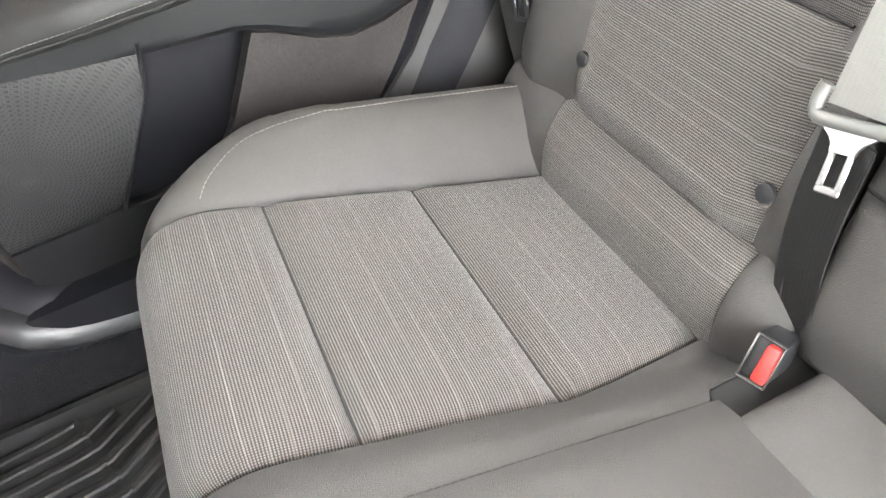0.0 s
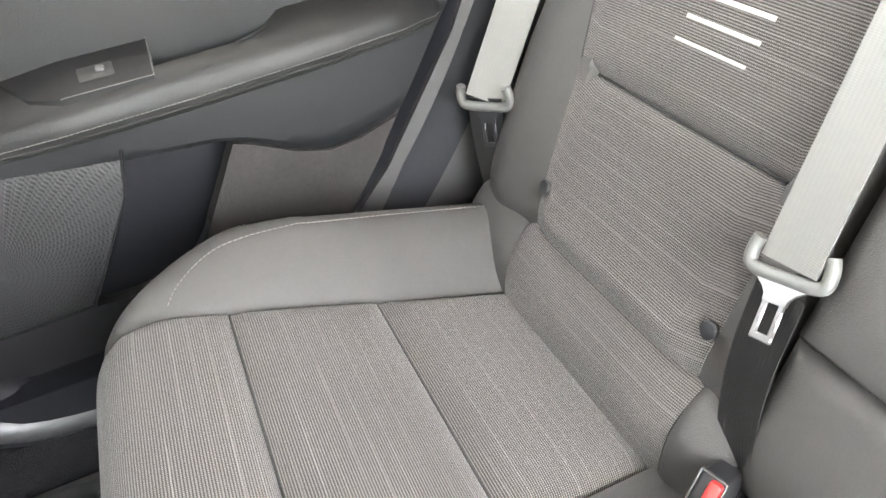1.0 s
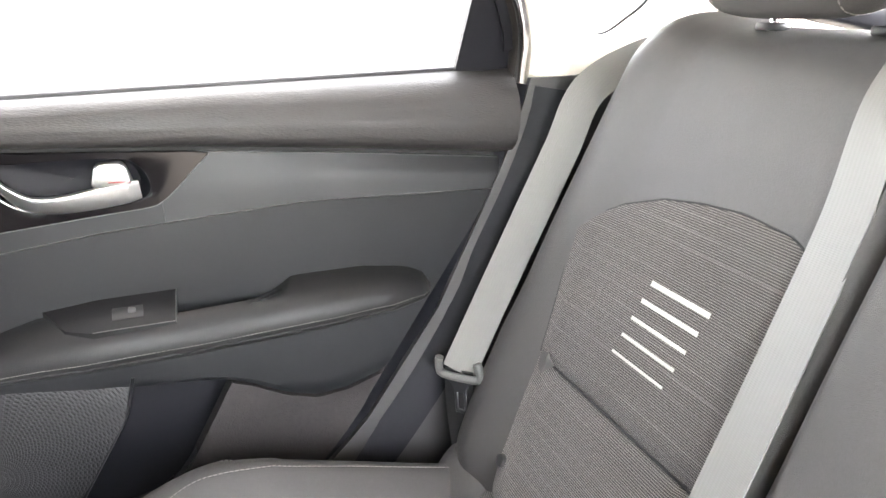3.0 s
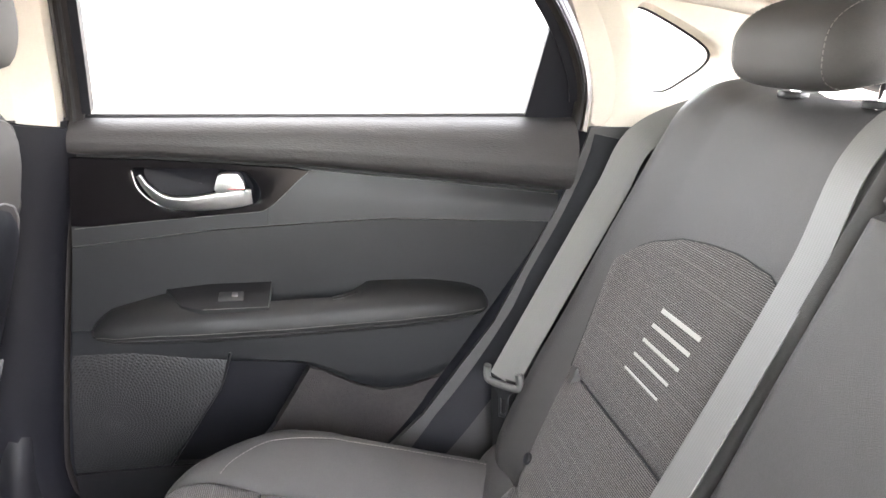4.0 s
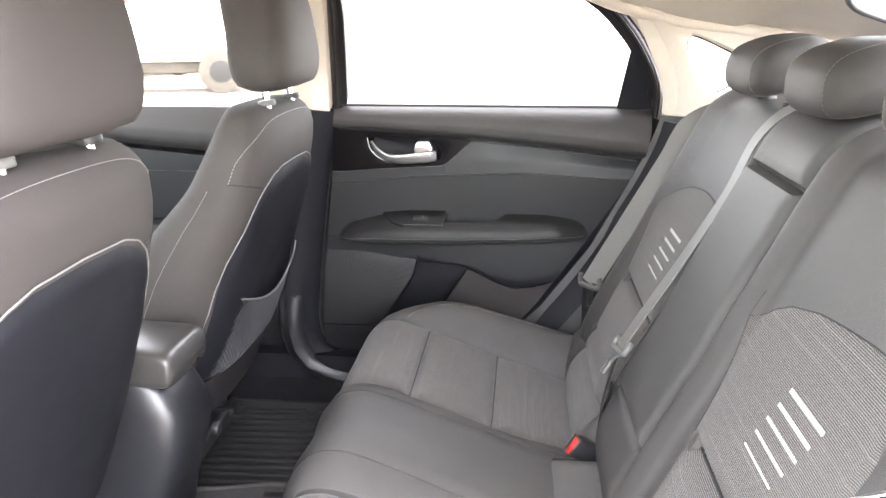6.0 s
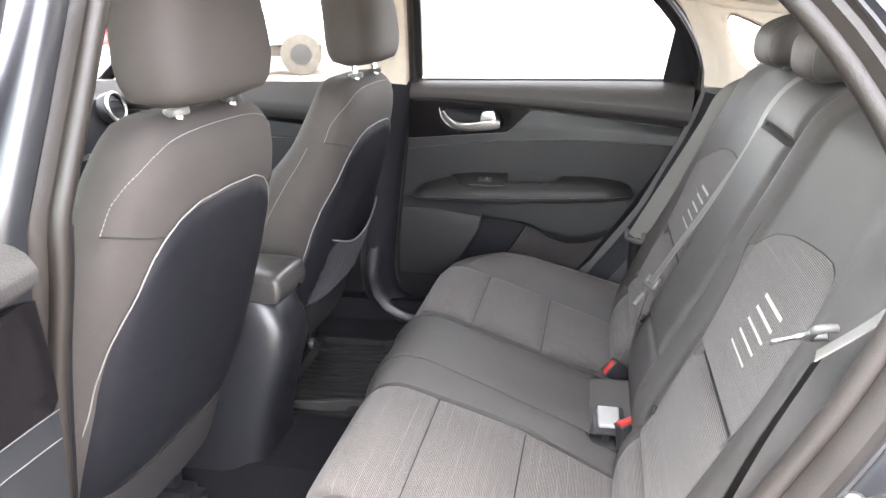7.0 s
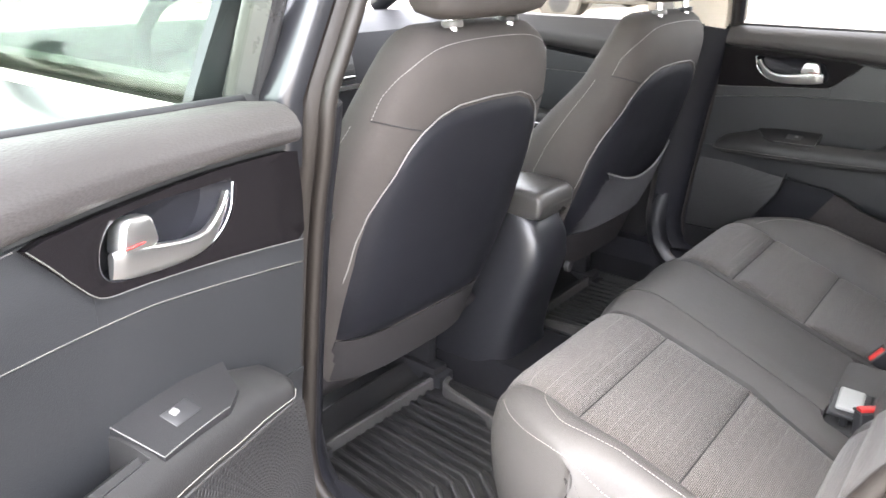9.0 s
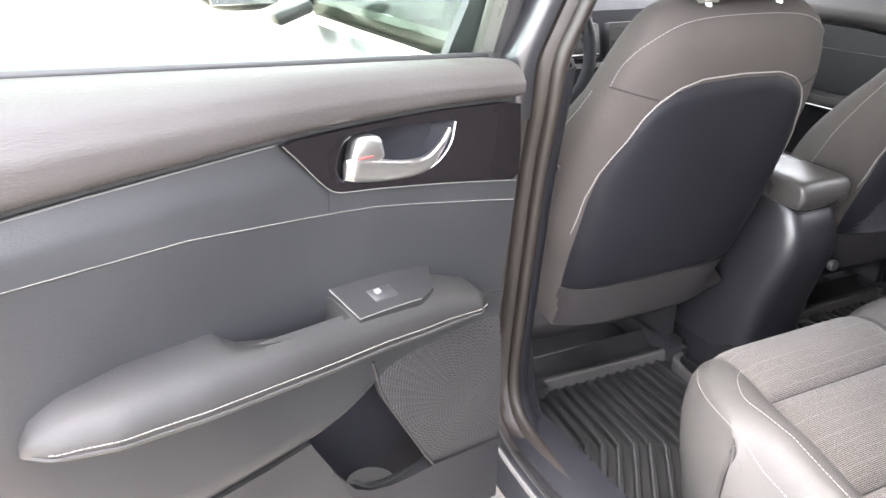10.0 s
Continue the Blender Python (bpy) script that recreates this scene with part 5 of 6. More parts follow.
def front_door_trim(side):
    o = thing("front_door_trim", "dark front door lining with a padded armrest", "car door", (0, 0, 0), "front doors")
    kw = dict(x0=-1.06, x1=-0.165, y0=0.70)
    low = lambda x: lerp(x, [-1.1, -0.6, -0.356, -0.12], [0.90, 0.896, 0.874, 0.85])
    strip("upper_trim", side, low, lambda x: 0.974, lambda x, k: float(lerp(k, [0, 0.15, 0.5, 1], [0.008, 0.022, 0.024, -0.004])), TRIM, o, nk=12, **kw)
    strip("upper_panel", side, lambda x: 0.822, lambda x: low(x) - 0.012, lambda x, k: 0.012, SOFT, o, nk=6, **kw)
    stitches("stitching", [(x, side * 0.687, 0.821) for x in np.linspace(-1.0, -0.17, 60)], THREAD, o)
    strip("middle_panel", side, lambda x: 0.68, lambda x: 0.82, lambda x, k: 0.010, SOFT, o, nk=6, **kw)
    P = [[(x, side * (0.70 - v), z) for x in np.linspace(-0.95, -0.20, 24)] for v, z in ((0.0, 0.70), (0.03, 0.70), (0.05, 0.692), (0.058, 0.675), (0.055, 0.66), (0.04, 0.65), (0.0, 0.645))]
    sheet("armrest", P, (0, side * 0.01, 0), ARM, o, "padded vinyl armrest")
    tube("bright_line", [(x, side * 0.641, 0.664) for x in np.linspace(-0.93, -0.22, 20)], 0.002, CHROME, o)
    strip("lower_panel", side, lambda x: 0.33, lambda x: 0.665, lambda x, k: 0.004, LOWER, o, nk=6, **kw)


for side in (1, -1):
    front_door_trim(side)


# ---- front seats ----
FS = ([0.43, 0.45, 0.52, 0.60, 0.68, 0.75, 0.80, 0.85, 0.89, 0.92, 0.95, 0.98, 1.0, 1.015, 1.027, 1.034, 1.037],
      [-0.160, -0.152, -0.129, -0.098, -0.071, -0.050, -0.035, -0.020, -0.009, -0.002, 0.005, 0.008, 0.004, -0.003, -0.014, -0.028, -0.05],
      [-0.365, -0.36, -0.335, -0.30, -0.262, -0.235, -0.205, -0.176, -0.153, -0.137, -0.122, -0.108, -0.100, -0.094, -0.088, -0.08, -0.06],
      [0.196, 0.20, 0.212, 0.222, 0.228, 0.23, 0.23, 0.227, 0.221, 0.214, 0.203, 0.19, 0.177, 0.163, 0.145, 0.12, 0.04])


def front_seat(side, pocket):
    cy = side * 0.362
    o = thing("front_seat", "grey front seat with a dark plastic back shell" + (" and net pocket" if pocket else ""), "car seat", (-0.35, cy, 0.25), "front seats")
    zs, xr, xf, hw = (np.array(v) for v in FS)

    def rear_x(yo, z, proud=0.0):
        a, b, w = lerp(z, zs, xr), lerp(z, zs, xf), lerp(z, zs, hw)
        k = min(abs(yo) / w, 0.995)
        return (a + b) / 2 + (a - b) / 2 * (1 - k ** 3.4) ** (1 / 3.4) + proud

    rings = []
    zfine = np.unique(np.concatenate([np.linspace(0.43, 0.98, 40), zs[-6:]]))
    for z in zfine:
        a, b, w = lerp(z, zs, xr), lerp(z, zs, xf), lerp(z, zs, hw)
        g_ = float(lerp(z, [0.43, 0.50, 0.60, 0.70, 0.78, 0.83, 0.87, 0.90], [0.27, 0.26, 0.22, 0.19, 0.135, 0.085, 0.03, 0.0]))
        b -= 0.05 * g_ / 0.2
        ring = []
        for q in super_ring((a - b) / 2, w, 72, 3.4):
            t_ = min(1.0, max(0.0, ((a - b) / 2 - q[0]) / (a - b) * 1.7))
            ring.append(((a + b) / 2 + q[0], cy + q[1] * (1 + g_ * t_), z))
        rings.append(ring)
    lofted("backrest", rings, BACKCLOTH, o, "charcoal cloth backrest cover")
    # dark shell on its back
    ptop = lambda y: lerp(abs(y), [0, 0.08, 0.12, 0.15, 0.17, 0.182], [0.925, 0.922, 0.910, 0.889, 0.862, 0.83])
    pw = lambda z: lerp(z, [0.52, 0.60, 0.72, 0.77, 0.80, 0.83], [0.207, 0.216, 0.2145, 0.2075, 0.197, 0.182])
    n, m = 30, 36
    lift = pillow(n, m, 0.37, 0.4, 0.007, 0.008, 0.003)
    P = []
    for i in range(n):
        row = []
        for j in range(m):
            yo = (j / (m - 1) * 2 - 1) * 0.182
            zt_ = ptop(yo)
            z = 0.525 + (zt_ - 0.525) * (i / (n - 1))
            y = yo * pw(z) / 0.182 if z < 0.83 else yo
            row.append((rear_x(y, z, lift[i, j]), cy + y, z))
        P.append(row)
    sheet("back_shell", P, (-0.01, 0, 0), HARD, o, "matt black plastic back shell")
    P = [[(rear_x(y, z, 0.0045), cy + y, z) for y in np.linspace(-0.199, 0.199, 28)] for z in (0.434, 0.45, 0.48, 0.51, 0.527)]
    sheet("lower_skirt", P, (-0.006, 0, 0), SKIRT, o, "dark cloth skirt below the back shell")
    edge_l = [(yo * pw(z) / 0.182 if z < 0.83 else yo, z) for yo, z in [(-0.182, z) for z in np.linspace(0.54, 0.83, 20)]]
    arc = [(yo, ptop(yo)) for yo in np.linspace(-0.182, 0.182, 50)]
    edge_r = [(-y, z) for y, z in reversed(edge_l)]
    pts = [(rear_x(y, z, 0.0035), cy + y, z + 0.002) for y, z in edge_l + arc + edge_r]
    tube("piping", curve(pts, 120), 0.0011, PIPING, o, "pale piping round the back shell")
    # seams
    q = curve([(-0.2155, 0.914), (-0.203, 0.948), (-0.176, 0.983), (-0.115, 1.009), (0, 1.015), (0.115, 1.009), (0.176, 0.983), (0.203, 0.948), (0.2155, 0.914)], 90)
    stitches("stitching", [(rear_x(y, z, 0.0012), cy + y, z) for y, z in q], PIPING, o, 0.0062, 0.0045, 0.0006, "pale contrast stitching")
    for e in (-1, 1):
        tube("seam", [(rear_x(e * y, z, 0.0004), cy + e * y, z) for y, z in curve([(0.150, 0.895), (0.18, 0.903), (0.200, 0.909), (0.2155, 0.914)], 14)], 0.0013, SEAMSHADE, o)
    for e in (-1, 1):
        pts = []
        for z in np.linspace(0.60, 0.905, 40):
            a, b, w = lerp(z, zs, xr), lerp(z, zs, xf), lerp(z, zs, hw)
            g_ = float(lerp(z, [0.43, 0.50, 0.60, 0.70, 0.78, 0.83, 0.87, 0.90], [0.27, 0.26, 0.22, 0.19, 0.135, 0.085, 0.03, 0.0]))
            b -= 0.05 * g_ / 0.2
            pts.append(((a + b) / 2 - 0.01, cy + e * (w * (1 + g_ * 0.93) + 0.0012), z))
        stitches("stitching", pts, PIPING, o, 0.0062, 0.0045, 0.0006)
    if pocket:
        V, F = [], []

        def net_pt(u, w):
            zt_ = 0.70 - 0.045 * math.sin(math.pi * u) + 0.02 * (u - 0.5)
            z = 0.535 + (zt_ - 0.535) * w
            y = (u * 2 - 1) * (0.160 + 0.030 * (1 - w))
            return np.array([rear_x(y, z, 0.013 + 0.012 * math.sin(math.pi * u) * w), cy + y, z])
        for fam in (-1, 1):
            for c in np.arange(-0.6, 1.6, 0.024):
                pts = [net_pt(c + fam * (w - 0.5) * 0.45, w) for w in np.linspace(0, 1, 12) if 0 <= c + fam * (w - 0.5) * 0.45 <= 1]
                if len(pts) > 2:
                    v, f = sweep(pts, circle(0.0009, 4))
                    F += [tuple(k + len(V) for k in g) for g in f]
                    V += v
        net = mesh_object("net_pocket", V, F, NET, o, "grey elastic net pocket", recalc=False)
        tube("net_hem", [net_pt(u, 1.0) for u in np.linspace(0, 1, 30)], 0.0022, HEM, net, "pale elastic hem")
    # headrest
    rings = []
    for z in np.linspace(0, 1, 26):
        k = max(0.05, (1 - abs(2 * z - 1) ** 5.5) ** (1 / 2.6))
        zz = 1.044 + (0.014 if pocket else 0.0) + 0.225 * z
        xc = -0.022 - 0.03 * z + 0.01 * math.sin(math.pi * z)
        w = lerp(z, [0, 0.25, 0.6, 1], [0.138, 0.141, 0.130, 0.108])
        rings.append([(xc + q[0] * (0.35 + 0.65 * k), cy + q[1] * (0.72 + 0.28 * k), zz) for q in super_ring(0.060, w, 48, 3.6)])
    lofted("headrest", rings, BACKCLOTH, o, "charcoal cloth headrest")
    for e in (-1, 1):
        part("post", disc(0.0065, 0.06, pose(-0.024, cy + e * 0.072, 1.048, 0, -8, 0), 14), BRIGHT, o, "polished chrome post")
        part("post_collar", disc(0.016, 0.010, pose(-0.022, cy + e * 0.072, 1.036, 0, -8, 0), 18, 0.002), BLACKP if e > 0 else BUCKLE, o)
    # cushion and rails
    rings = []
    for x in np.linspace(-0.82, -0.20, 18):
        k = max(0.15, (1 - abs((x + 0.51) / 0.31) ** 5) ** 0.3)
        rings.append([(x, cy + q[0], 0.46 + 0.0 * x + q[1] * k - 0.08 * (x + 0.5)) for q in super_ring(0.25, 0.085, 36, 3.6)])
    lofted("cushion", rings, SKIRT, o, "dark cloth seat base")
    for e in (-1, 1):
        part("rail", rounded_box((0.54, 0.045, 0.05), 0.006, 2, pose(-0.51, cy + e * 0.185, 0.255)), BLACKP, o, "black steel seat rail")
        part("rail_foot", rounded_box((0.05, 0.05, 0.03), 0.004, 2, pose(-0.25, cy + e * 0.185, 0.25)), BLACKP, o)
        part("seat_riser", rounded_box((0.42, 0.03, 0.12), 0.006, 2, pose(-0.48, cy + e * 0.19, 0.33)), BLACKP, o)
    return o


front_seat(1, True).location.z -= 0.010
front_seat(-1, False).location.z += 0.008

# ---- console ----
con = thing("centre_console", "dark plastic centre console with a padded armrest lid", "console", (-0.3, 0, 0.27))
rings = []
for x in np.concatenate([np.linspace(0, 0.1, 8), np.linspace(0.15, 0.85, 10), np.linspace(0.9, 1, 8)]):
    k = max(0.12, (1 - abs(2 * x - 1) ** 22) ** 0.35)
    rings.append([(-0.43 + 0.355 * x, q[0] * (0.85 + 0.15 * k), 0.672 - 0.014 * x + q[1] * k) for q in super_ring(0.070, 0.032, 48, 5.5)])
lofted("armrest_lid", rings, LID, con, "padded grey vinyl armrest lid")
rings = []
for z, xb, w in ((0.285, -0.125, 0.115), (0.32, -0.128, 0.108), (0.40, -0.112, 0.10), (0.47, -0.09, 0.092), (0.53, -0.072, 0.085), (0.58, -0.075, 0.08), (0.62, -0.095, 0.076), (0.642, -0.12, 0.072)):
    xa = -0.75
    rings.append([((xa + xb) / 2 + q[0], q[1], z) for q in super_ring((xb - xa) / 2, w, 60, 6)])
lofted("body", rings, CONSOLE, con, "dark grey console body")
part("end_knob", disc(0.012, 0.012, pose(-0.068, 0.052, 0.50, 0, 90, 0), 18, 0.002), BLACKP, con)

# ---- dashboard ----
dash = thing("dashboard", "dark dashboard with slatted air vents and a bright strip", "dashboard", (-1.0, 0, 0.4))
P = [[(x, y, z) for y in np.linspace(-0.70, 0.70, 16)] for x, z in ((-0.88, 0.42), (-0.82, 0.55), (-0.83, 0.72), (-0.86, 0.86), (-0.90, 0.93), (-1.05, 0.97), (-1.4, 0.95))]
sheet("panel", P, (-0.03, 0, 0), HARD, dash)
for cy in (-0.09, 0.09):
    v = part("air_vent", rounded_box((0.03, 0.15, 0.09), 0.008, 2, pose(-0.838, cy, 0.86, 0, -14, 0)), BLACKP, dash)
    for i in range(5):
        part("slat", rounded_box((0.012, 0.135, 0.004), 0.001, 1, pose(-0.82 - 0.004 * i, cy, 0.828 + 0.016 * i, 0, -14, 0)), CHROME if i == 0 else BLACKP, v)
for e in (-1, 1):
    v = part("air_vent", disc(0.044, 0.03, pose(-0.862, e * 0.625, 0.905, 0, 76, 0), 28, 0.004), BLACKP, dash, "round air vent")
    m = pose(-0.847, e * 0.625, 0.908, 0, 76, 0)
    tube("vent_ring", [tuple(m @ Vector((0.040 * math.cos(a), 0.040 * math.sin(a), 0.004))) for a in np.linspace(0, 2 * math.pi, 36, endpoint=False)], 0.005, CHROME, v, "bright vent ring", True)
    for k in (-1, 0, 1):
        part("slat", rounded_box((0.004, 0.066, 0.010), 0.001, 1, m @ Matrix.Translation((k * 0.018, 0, 0.0))), BLACKP, v)
ribbon("bright_strip", [(-0.842, y, 0.795) for y in np.linspace(-0.68, 0.68, 10)], (0, 0, 1), 0.012, 0.004, CHROME, dash)
wheel = thing("steering_wheel", "black leather steering wheel", "steering wheel", (-0.72, -0.36, 0.875))
ringp = [(-0.66 + 0.185 * math.cos(a) * -0.42, -0.36 + 0.185 * math.sin(a), 0.905 + 0.185 * math.cos(a) * 0.9) for a in np.linspace(0, 2 * math.pi, 48, endpoint=False)]
tube("rim", ringp, 0.016, HARD, wheel, "", True, 10)
part("hub", rounded_box((0.05, 0.14, 0.12), 0.02, 3, pose(-0.675, -0.36, 0.905, 0, -25, 0)), BLACKP, wheel)
part("spoke", rounded_box((0.02, 0.34, 0.03), 0.008, 2, pose(-0.67, -0.36, 0.905, 0, -25, 0)), CHROME, wheel)
part("column", disc(0.035, 0.18, pose(-0.76, -0.36, 0.865, 0, -65, 0), 20), BLACKP, wheel)
# outside mirror of the near front door
mirror = thing("door_mirror", "graphite door mirror on a short black foot", "car mirror", (-0.86, -0.83, 0.95))
rings = []
for q in np.linspace(0, 1, 14):
    k = max(0.1, (1 - abs(2 * q - 1) ** 3) ** 0.45)
    rings.append([(-0.84 + a * k, -0.86 - 0.19 * q, 1.035 + b * k) for a, b in super_ring(0.055, 0.062, 28, 3)])
lofted("housing", rings, PAINT, mirror)
part("mirror_glass", rounded_box((0.004, 0.14, 0.09), 0.0015, 1, pose(-0.786, -0.955, 1.035)), BRIGHT, mirror, "silvered mirror glass")
part("foot", rounded_box((0.07, 0.09, 0.03), 0.01, 2, pose(-0.86, -0.84, 0.965, 20, 0, 0)), BLACKP, mirror)


# ---- seat belts ----
def tongue(parent, c, ax, side_v, scale=1.0, body=BUCKLE, plate=TONGUE):
    """A belt tongue: a moulded bar with upturned ends over a tapered steel plate with a slot. c: middle of the bar; ax: the way that the plate points; side_v: along the bar."""
    ax, sv = Vector(ax).normalized(), Vector(side_v)
    sv = (sv - ax * sv.dot(ax)).normalized()
    nv = ax.cross(sv)
    m = Matrix((sv, ax, nv)).transposed().to_4x4()
    m.translation = Vector(c)

    def at(u, v, w=0.0):
        return tuple(m @ Vector((u * scale, v * scale, w)))

    line = curve([(-0.0325, -0.026, 0.002), (-0.0355, -0.016, 0.001), (-0.0345, -0.003, 0), (-0.024, 0.001, 0), (0, 0.0015, 0), (0.024, 0.001, 0), (0.0345, -0.003, 0), (0.0355, -0.016, 0.001), (0.0325, -0.026, 0.002)], 44)
    V, F = sweep([at(*p) for p in line], [(0.0062 * scale * a_, 0.0062 * scale * b_) for a_, b_ in circle(1.0, 12)])
    t = mesh_object("tongue_bar", V, F, body, parent, "moulded plastic tongue bar", sharp=60)
    rows = [[at(u * w, v, -0.0016) for u in np.linspace(-1, 1, 9)] for v, w in ((0.003, 0.025), (0.008, 0.0215), (0.013, 0.0150), (0.018, 0.0115), (0.024, 0.0105))]
    n_ = m.to_3x3() @ Vector((0, 0, 0.0032))
    sheet("tongue_plate", rows, tuple(n_), plate, t, "bright tapered steel plate", sharp=60)
    for e in (-1, 1):
        part("steel_leg", rounded_box((0.0055 * scale, 0.029 * scale, 0.0030), 0.001, 1, m @ Matrix.Translation((e * 0.0078 * scale, 0.0375 * scale, 0))), plate, t)
    part("steel_bridge", rounded_box((0.0211 * scale, 0.0065 * scale, 0.0030), 0.001, 1, m @ Matrix.Translation((0, 0.0535 * scale, 0))), plate, t)
    return t


b = thing("seat_belt", "dark grey shoulder belt beside the rear backrest", "seat belt", (0.62, 0.58, 0.5), group="rear seat belts")
ribbon("webbing", curve([(0.93, 0.56, 1.005), (0.862, 0.592, 0.992), (0.79, 0.60, 0.955), (0.754, 0.601, 0.884), (0.716, 0.600, 0.812), (0.678, 0.598, 0.741), (0.639, 0.594, 0.670), (0.600, 0.590, 0.598)], 50), (0.55, -0.65, -0.5), 0.047, 0.0014, BELT, b)
ribbon("lower_webbing", curve([(0.601, 0.592, 0.60), (0.60, 0.585, 0.55), (0.60, 0.57, 0.50), (0.602, 0.56, 0.455)], 16), (0.5, -0.75, 0), 0.047, 0.0014, BELTSHADE, b, "webbing below the tongue, its shade put into the black")
tongue(b, (0.599, 0.583, 0.594), (0.0, -0.1, -1), (0.55, -0.8, -0.25), 0.92, BUCKLE, BLACKP)
b = thing("seat_belt", "grey shoulder belt over the backrest edge with its tongue", "seat belt", (0.6, 0.14, 0.5), group="rear seat belts")
ribbon("webbing", curve([(0.95, 0.178, 1.038), (0.865, 0.180, 1.0425), (0.806, 0.178, 0.994), (0.762, 0.166, 0.90), (0.704, 0.153, 0.80), (0.641, 0.138, 0.70), (0.609, 0.130, 0.648)], 50), (0.10, 0.98, 0.05), 0.047, 0.0014, BELT, b)
ribbon("lower_webbing", curve([(0.606, 0.129, 0.634), (0.592, 0.131, 0.575), (0.583, 0.129, 0.525), (0.580, 0.124, 0.48), (0.590, 0.118, 0.435)], 24), (0.15, 0.95, 0.0), 0.047, 0.0014, BELTSHADE, b, "webbing below the tongue, its shade put into the black")
tongue(b, (0.607, 0.1285, 0.641), (-0.6, -0.25, -0.82), (0.10, -0.97, 0.05), 0.82)
b = thing("seat_belt", "grey shoulder belt hanging by the door opening, tongue tipped inward", "seat belt", (0.62, -0.6, 0.5), group="rear seat belts")
ribbon("webbing", curve([(0.93, -0.56, 1.005), (0.862, -0.60, 0.992), (0.80, -0.612, 0.95), (0.745, -0.615, 0.895), (0.70, -0.610, 0.853)], 30), [(0.55 - 0.40 * k, 0.65 + 0.28 * k, -0.5 + 0.18 * k) for k in np.clip(np.linspace(-0.6, 1.6, 30), 0, 1)], 0.047, 0.0014, BELT, b)
ribbon("lower_webbing", curve([(0.70, -0.612, 0.85), (0.655, -0.61, 0.74), (0.615, -0.60, 0.60), (0.602, -0.575, 0.46)], 30), (0.5, 0.75, 0), 0.047, 0.0014, BELTSHADE, b, "webbing below the tongue, its shade put into the black")
tongue(b, (0.706, -0.572, 0.858), (-0.9, -0.05, -0.25), (0.2, 0.8, -0.5), 0.68)


o = thing("belt_anchor", "black belt anchor loop with white box stitching", "belt anchor", (0.58, 0.58, 0.45), group="belt anchors")
part("loop", rounded_box((0.010, 0.048, 0.034), 0.003, 2, pose(0.588, 0.572, 0.462, 0, -14, -18)), BLACKP, o)
for k in (0, 1, 2):
    stitches("stitching", [tuple(pose(0.588, 0.572, 0.462, 0, -14, -18) @ Vector((-0.0056, y, -0.009 + 0.009 * k))) for y in np.linspace(-0.02, 0.02, 8)], WHITE, o, 0.004, 0.0028, 0.0006)


# ---- belt buckles ----
def buckle(c, n, l, label, tall, red_wide, wide=0.037):
    """A belt buckle: c is the middle of its slot face, n the way it faces, l along its width; the red button takes the far half of the face."""
    o = thing("belt_buckle", label, "belt buckle", c, "belt buckles")
    n, l = Vector(n).normalized(), Vector(l)
    l = (l - n * l.dot(n)).normalized()
    m = Matrix((l, n.cross(l), n)).transposed().to_4x4()
    m.translation = Vector(c)
    part("housing", rounded_box((wide, 0.022, tall), 0.004, 3, m @ Matrix.Translation((0, 0, -tall / 2))), BLACKP, o)
    for e in (-1, 1):
        part("slot_frame", rounded_box((wide + 0.001, 0.0014, 0.004), 0.0006, 1, m @ Matrix.Translation((0, e * 0.0108, 0.0005))), STEEL, o, "bare metal slot frame")
        part("slot_frame", rounded_box((0.0014, 0.022, 0.004), 0.0006, 1, m @ Matrix.Translation((e * (wide / 2 + 0.0001), 0, 0.0005))), STEEL, o)
    part("release_button", rounded_box((wide - 0.005, red_wide, 0.010), 0.003, 2, m @ Matrix.Translation((0, 0.0098 - red_wide / 2, 0.001))), RED, o, "red release button")
    return o


buckle((0.538, 0.106, 0.473), (-0.75, -0.35, 0.55), (-0.55, -0.1, -0.82), "black belt buckle with red button tucked by the cushion flap", 0.06, 0.011)
buckle((0.571, -0.114, 0.478), (-0.1, 0.1, 0.98), (0.74, 0.66, 0.08), "black belt buckle with red button lying by the cushion flap", 0.045, 0.015, 0.050)
o = thing("belt_buckle", "silver square belt buckle over a painted dark recess in the cushion", "belt buckle", (0.533, -0.105, 0.44), "belt buckles")
part("housing", rounded_box((0.038, 0.046, 0.016), 0.004, 3, pose(0.536, -0.092, 0.469, 20, 4, 6)), SILVER, o, "pale silver buckle body")
# Black plate laid on the flap in place of a recess and its shade
part("surround", rounded_box((0.058, 0.084, 0.008), 0.0035, 2, pose(0.537, -0.085, 0.4605, 3, 0, 4)), BLACKP, o, "black plate standing in for a shaded recess")
part("stalk", rounded_box((0.012, 0.010, 0.03), 0.003, 2, pose(0.534, -0.110, 0.448, 0, 0, 0)), BLACKP, o)

# ---- door striker ----
o = thing("door_striker", "bare steel door striker bolted to the painted jamb", "striker", (0.697, -0.80, 0.814))
m = pose(0.697, -0.801, 0.814, 90, 0, 0) @ pose(0, 0, 0, 0, 0, -42) @ pose(0, 0, 0, 0, -18, 0)
rings = [[tuple(m @ Vector((q[0] * s, q[1] * s, h))) for q in super_ring(0.014, 0.0225, 28, 2.3)] for s, h in ((1, -0.010), (1, 0.003), (0.94, 0.005))]
lofted("plate", rings, STEEL, o)
for e in (-1, 1):
    head = part("screw", disc(0.0064, 0.004, m @ pose(0.001, e * 0.0145, 0.006), 14, 0.0012), STEEL, o, "screw with a star socket")
    part("socket", disc(0.0026, 0.002, m @ pose(0.001, e * 0.0145, 0.0078), 6, 0.0003), BLACKP, head, "dark star socket")
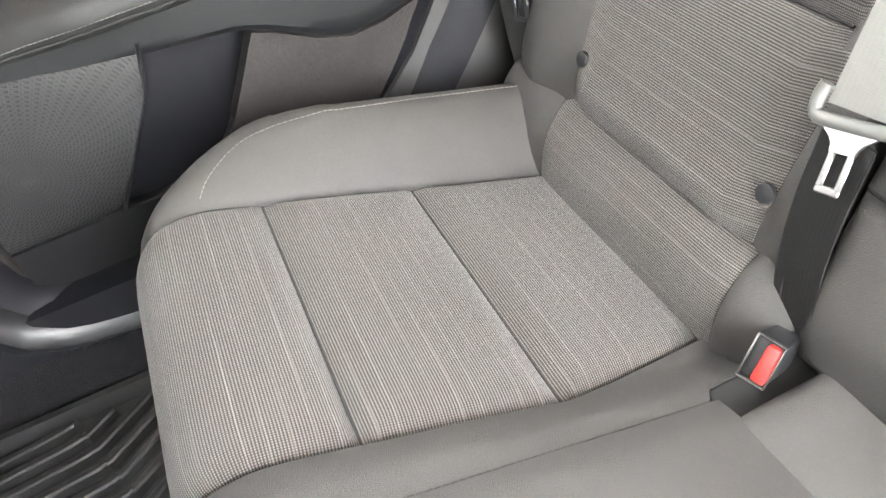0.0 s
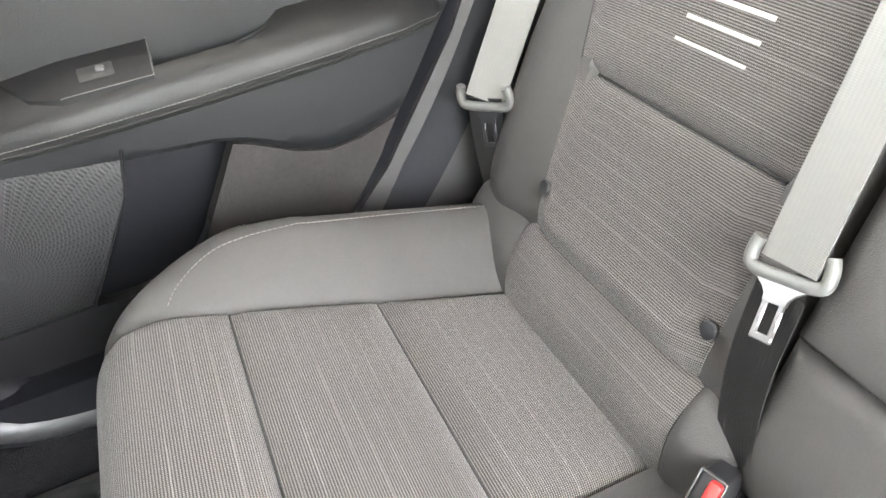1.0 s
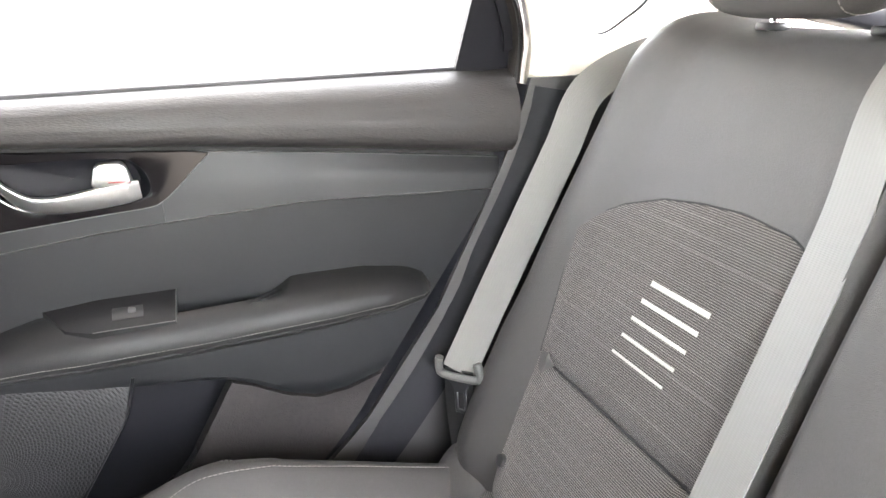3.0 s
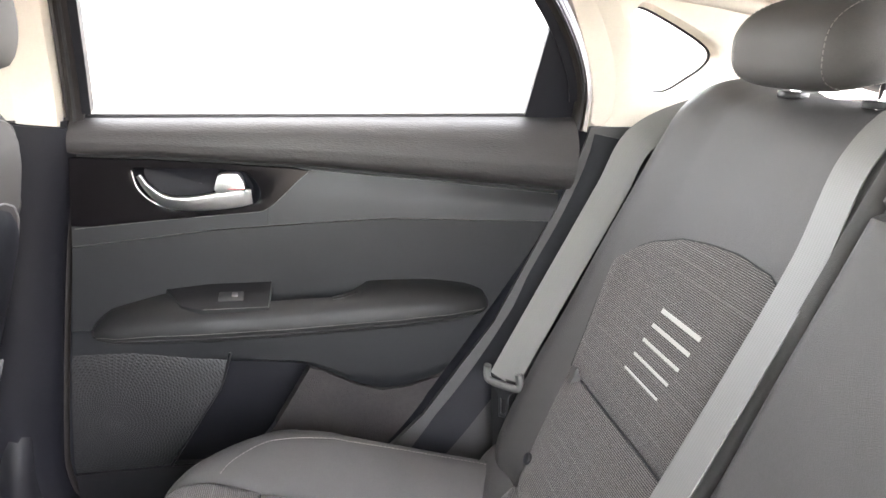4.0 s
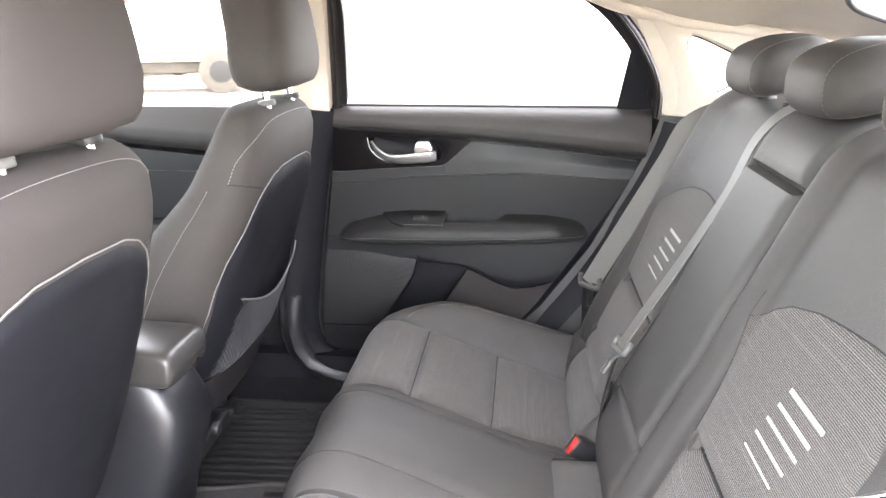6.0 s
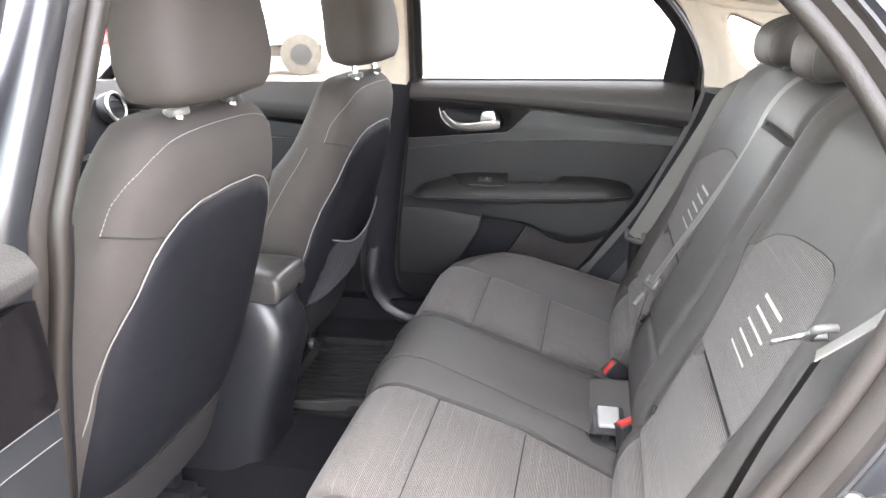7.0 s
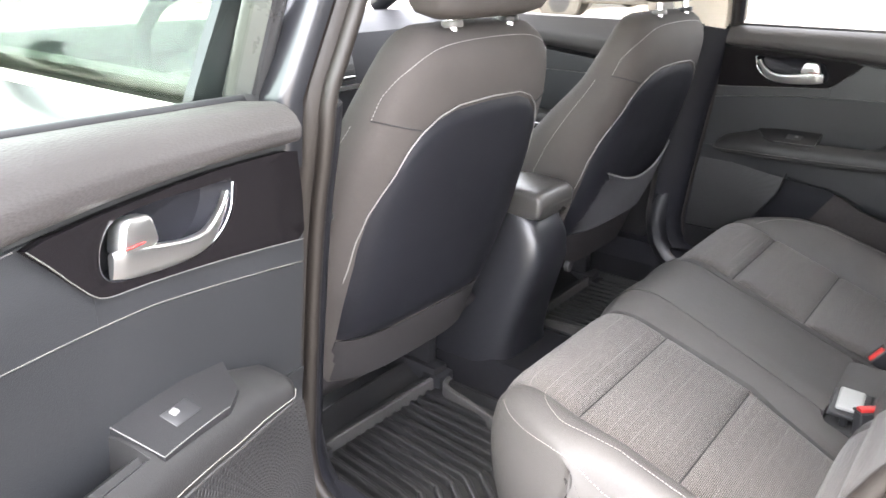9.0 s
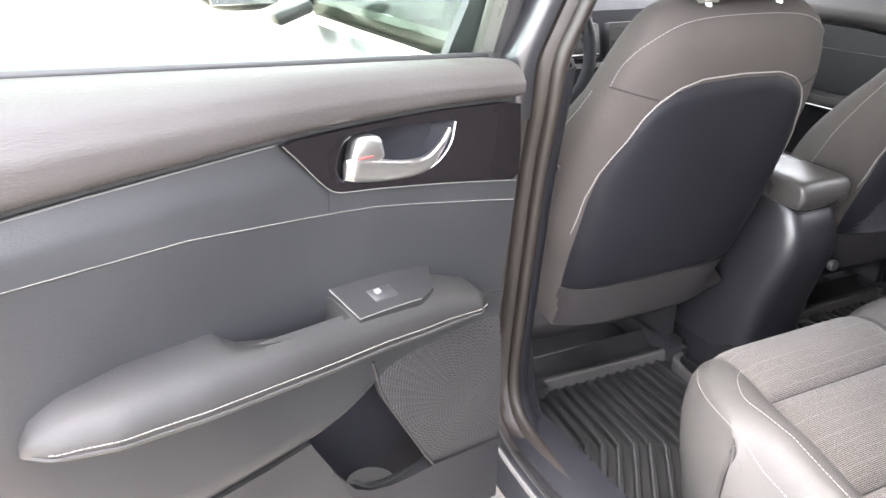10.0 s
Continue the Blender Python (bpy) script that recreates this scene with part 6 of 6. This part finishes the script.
tip, across = Vector((-0.024, -0.011, 0.027)), Vector((0.0031, 0.0, 0.0035))
seat_ = m @ Vector((0, 0, 0.002))
tube("loop", [tuple(v) for v in curve([tuple(seat_ + tip * k + across * w) for k, w in ((0, -1), (0.5, -1), (0.85, -0.95), (1.0, 0), (0.85, 0.95), (0.5, 1), (0, 1))], 36)], 0.0046, STEEL, o)
o = thing("trim_screw", "small bare screw in the black pillar trim", "screw", (-0.07, -0.62, 0.80))
part("head", disc(0.008, 0.008, pose(-0.062, -0.655, 0.802, 90, 0, 20), 14, 0.002), STEEL, o)


# ---- vehicles on the lot ----
def car_wheel(parent, x, y, r, w):
    t = part("wheel", disc(r, w, pose(x, y, r, 90, 0, 0), 32, 0.03), TYRE, parent, "black tyre")
    part("rim", disc(r * 0.52, w + 0.01, pose(x, y, r, 90, 0, 0), 24, 0.01), ALLOY, t, "dull alloy rim")
    for i in range(6):
        part("spoke", rounded_box((0.06, 0.02, r * 0.55), 0.01, 1, pose(x, y - w / 2 - 0.008, r, 0, 60 * i, 0) @ Matrix.Translation((0, 0, r * 0.3))), BLACKP, t)


def pickup(cx, cy, turn, paint, label, r, size=1.0):
    o = thing("pickup_truck", label, "pickup truck", (0, 0, 0))
    part("chassis", rounded_box((3.6, 1.5, 0.25), 0.05, 2, pose(0.45, 0, 0.55)), TYRE, o, "dusty dark underbody")
    part("bed", rounded_box((1.75, 1.85, 0.62), 0.06, 3, pose(-1.75, 0, 0.98)), paint, o)
    part("cab", rounded_box((1.9, 1.85, 0.62), 0.08, 3, pose(0.1, 0, 0.98)), paint, o)
    part("bonnet", rounded_box((1.35, 1.80, 0.5), 0.10, 3, pose(1.7, 0, 0.95)), paint, o)
    bm = rounded_box((1.6, 1.6, 0.62), 0.10, 3, pose(0, 0, 0))
    for v in bm.verts:
        if v.co.z > 0:
            v.co.x *= 0.78
            v.co.y *= 0.86
    bm.transform(pose(0.05, 0, 1.55))
    part("cab_roof", bm, paint, o)
    for e in (-1, 1):
        for k in (-0.33, 0.42):
            part("side_window", rounded_box((0.58, 0.02, 0.34), 0.03, 2, pose(k, e * 0.775, 1.55, e * 12, 0, 0)), BRIGHT, o, "side window mirroring the bright sky")
        part("tail_lamp", rounded_box((0.06, 0.20, 0.42), 0.02, 2, pose(-2.62, e * 0.80, 1.02)), RED, o, "red tail lamp")
        part("head_lamp", rounded_box((0.08, 0.30, 0.18), 0.03, 2, pose(2.35, e * 0.68, 1.02)), CHROME, o)
    part("rear_bumper", rounded_box((0.18, 1.75, 0.22), 0.04, 2, pose(-2.68, 0, 0.62)), paint, o)
    part("front_bumper", rounded_box((0.2, 1.8, 0.25), 0.05, 2, pose(2.42, 0, 0.62)), ALLOY, o)
    part("windscreen", rounded_box((0.02, 1.35, 0.45), 0.01, 1, pose(0.80, 0, 1.55, 0, -28, 0)), GLOSSY, o)
    for x in (-1.2, 1.2):
        for e in (-1, 1):
            car_wheel(o, x, e * 0.82, r, 0.26)
    o.matrix_basis = pose(cx, cy, 0, 0, 0, turn) @ Matrix.Diagonal((size, size, size, 1))
    return o


PAINTWHITE = metal_paint("white_paint", (0.7, 0.7, 0.7), 0.1)
PAINTWHITE.node_tree.nodes["Principled BSDF"].inputs["Metallic"].default_value = 0.0
PAINTRED = metal_paint("red_paint", (0.5, 0.02, 0.02), 0.2)
pickup(-6.085, 12.475, 200, PAINTWHITE, "white lifted pickup truck on big black tyres", 0.46, 0.82)
pickup(-8.85, 15.9, 88, PAINTRED, "red pickup truck seen from its tail", 0.38)
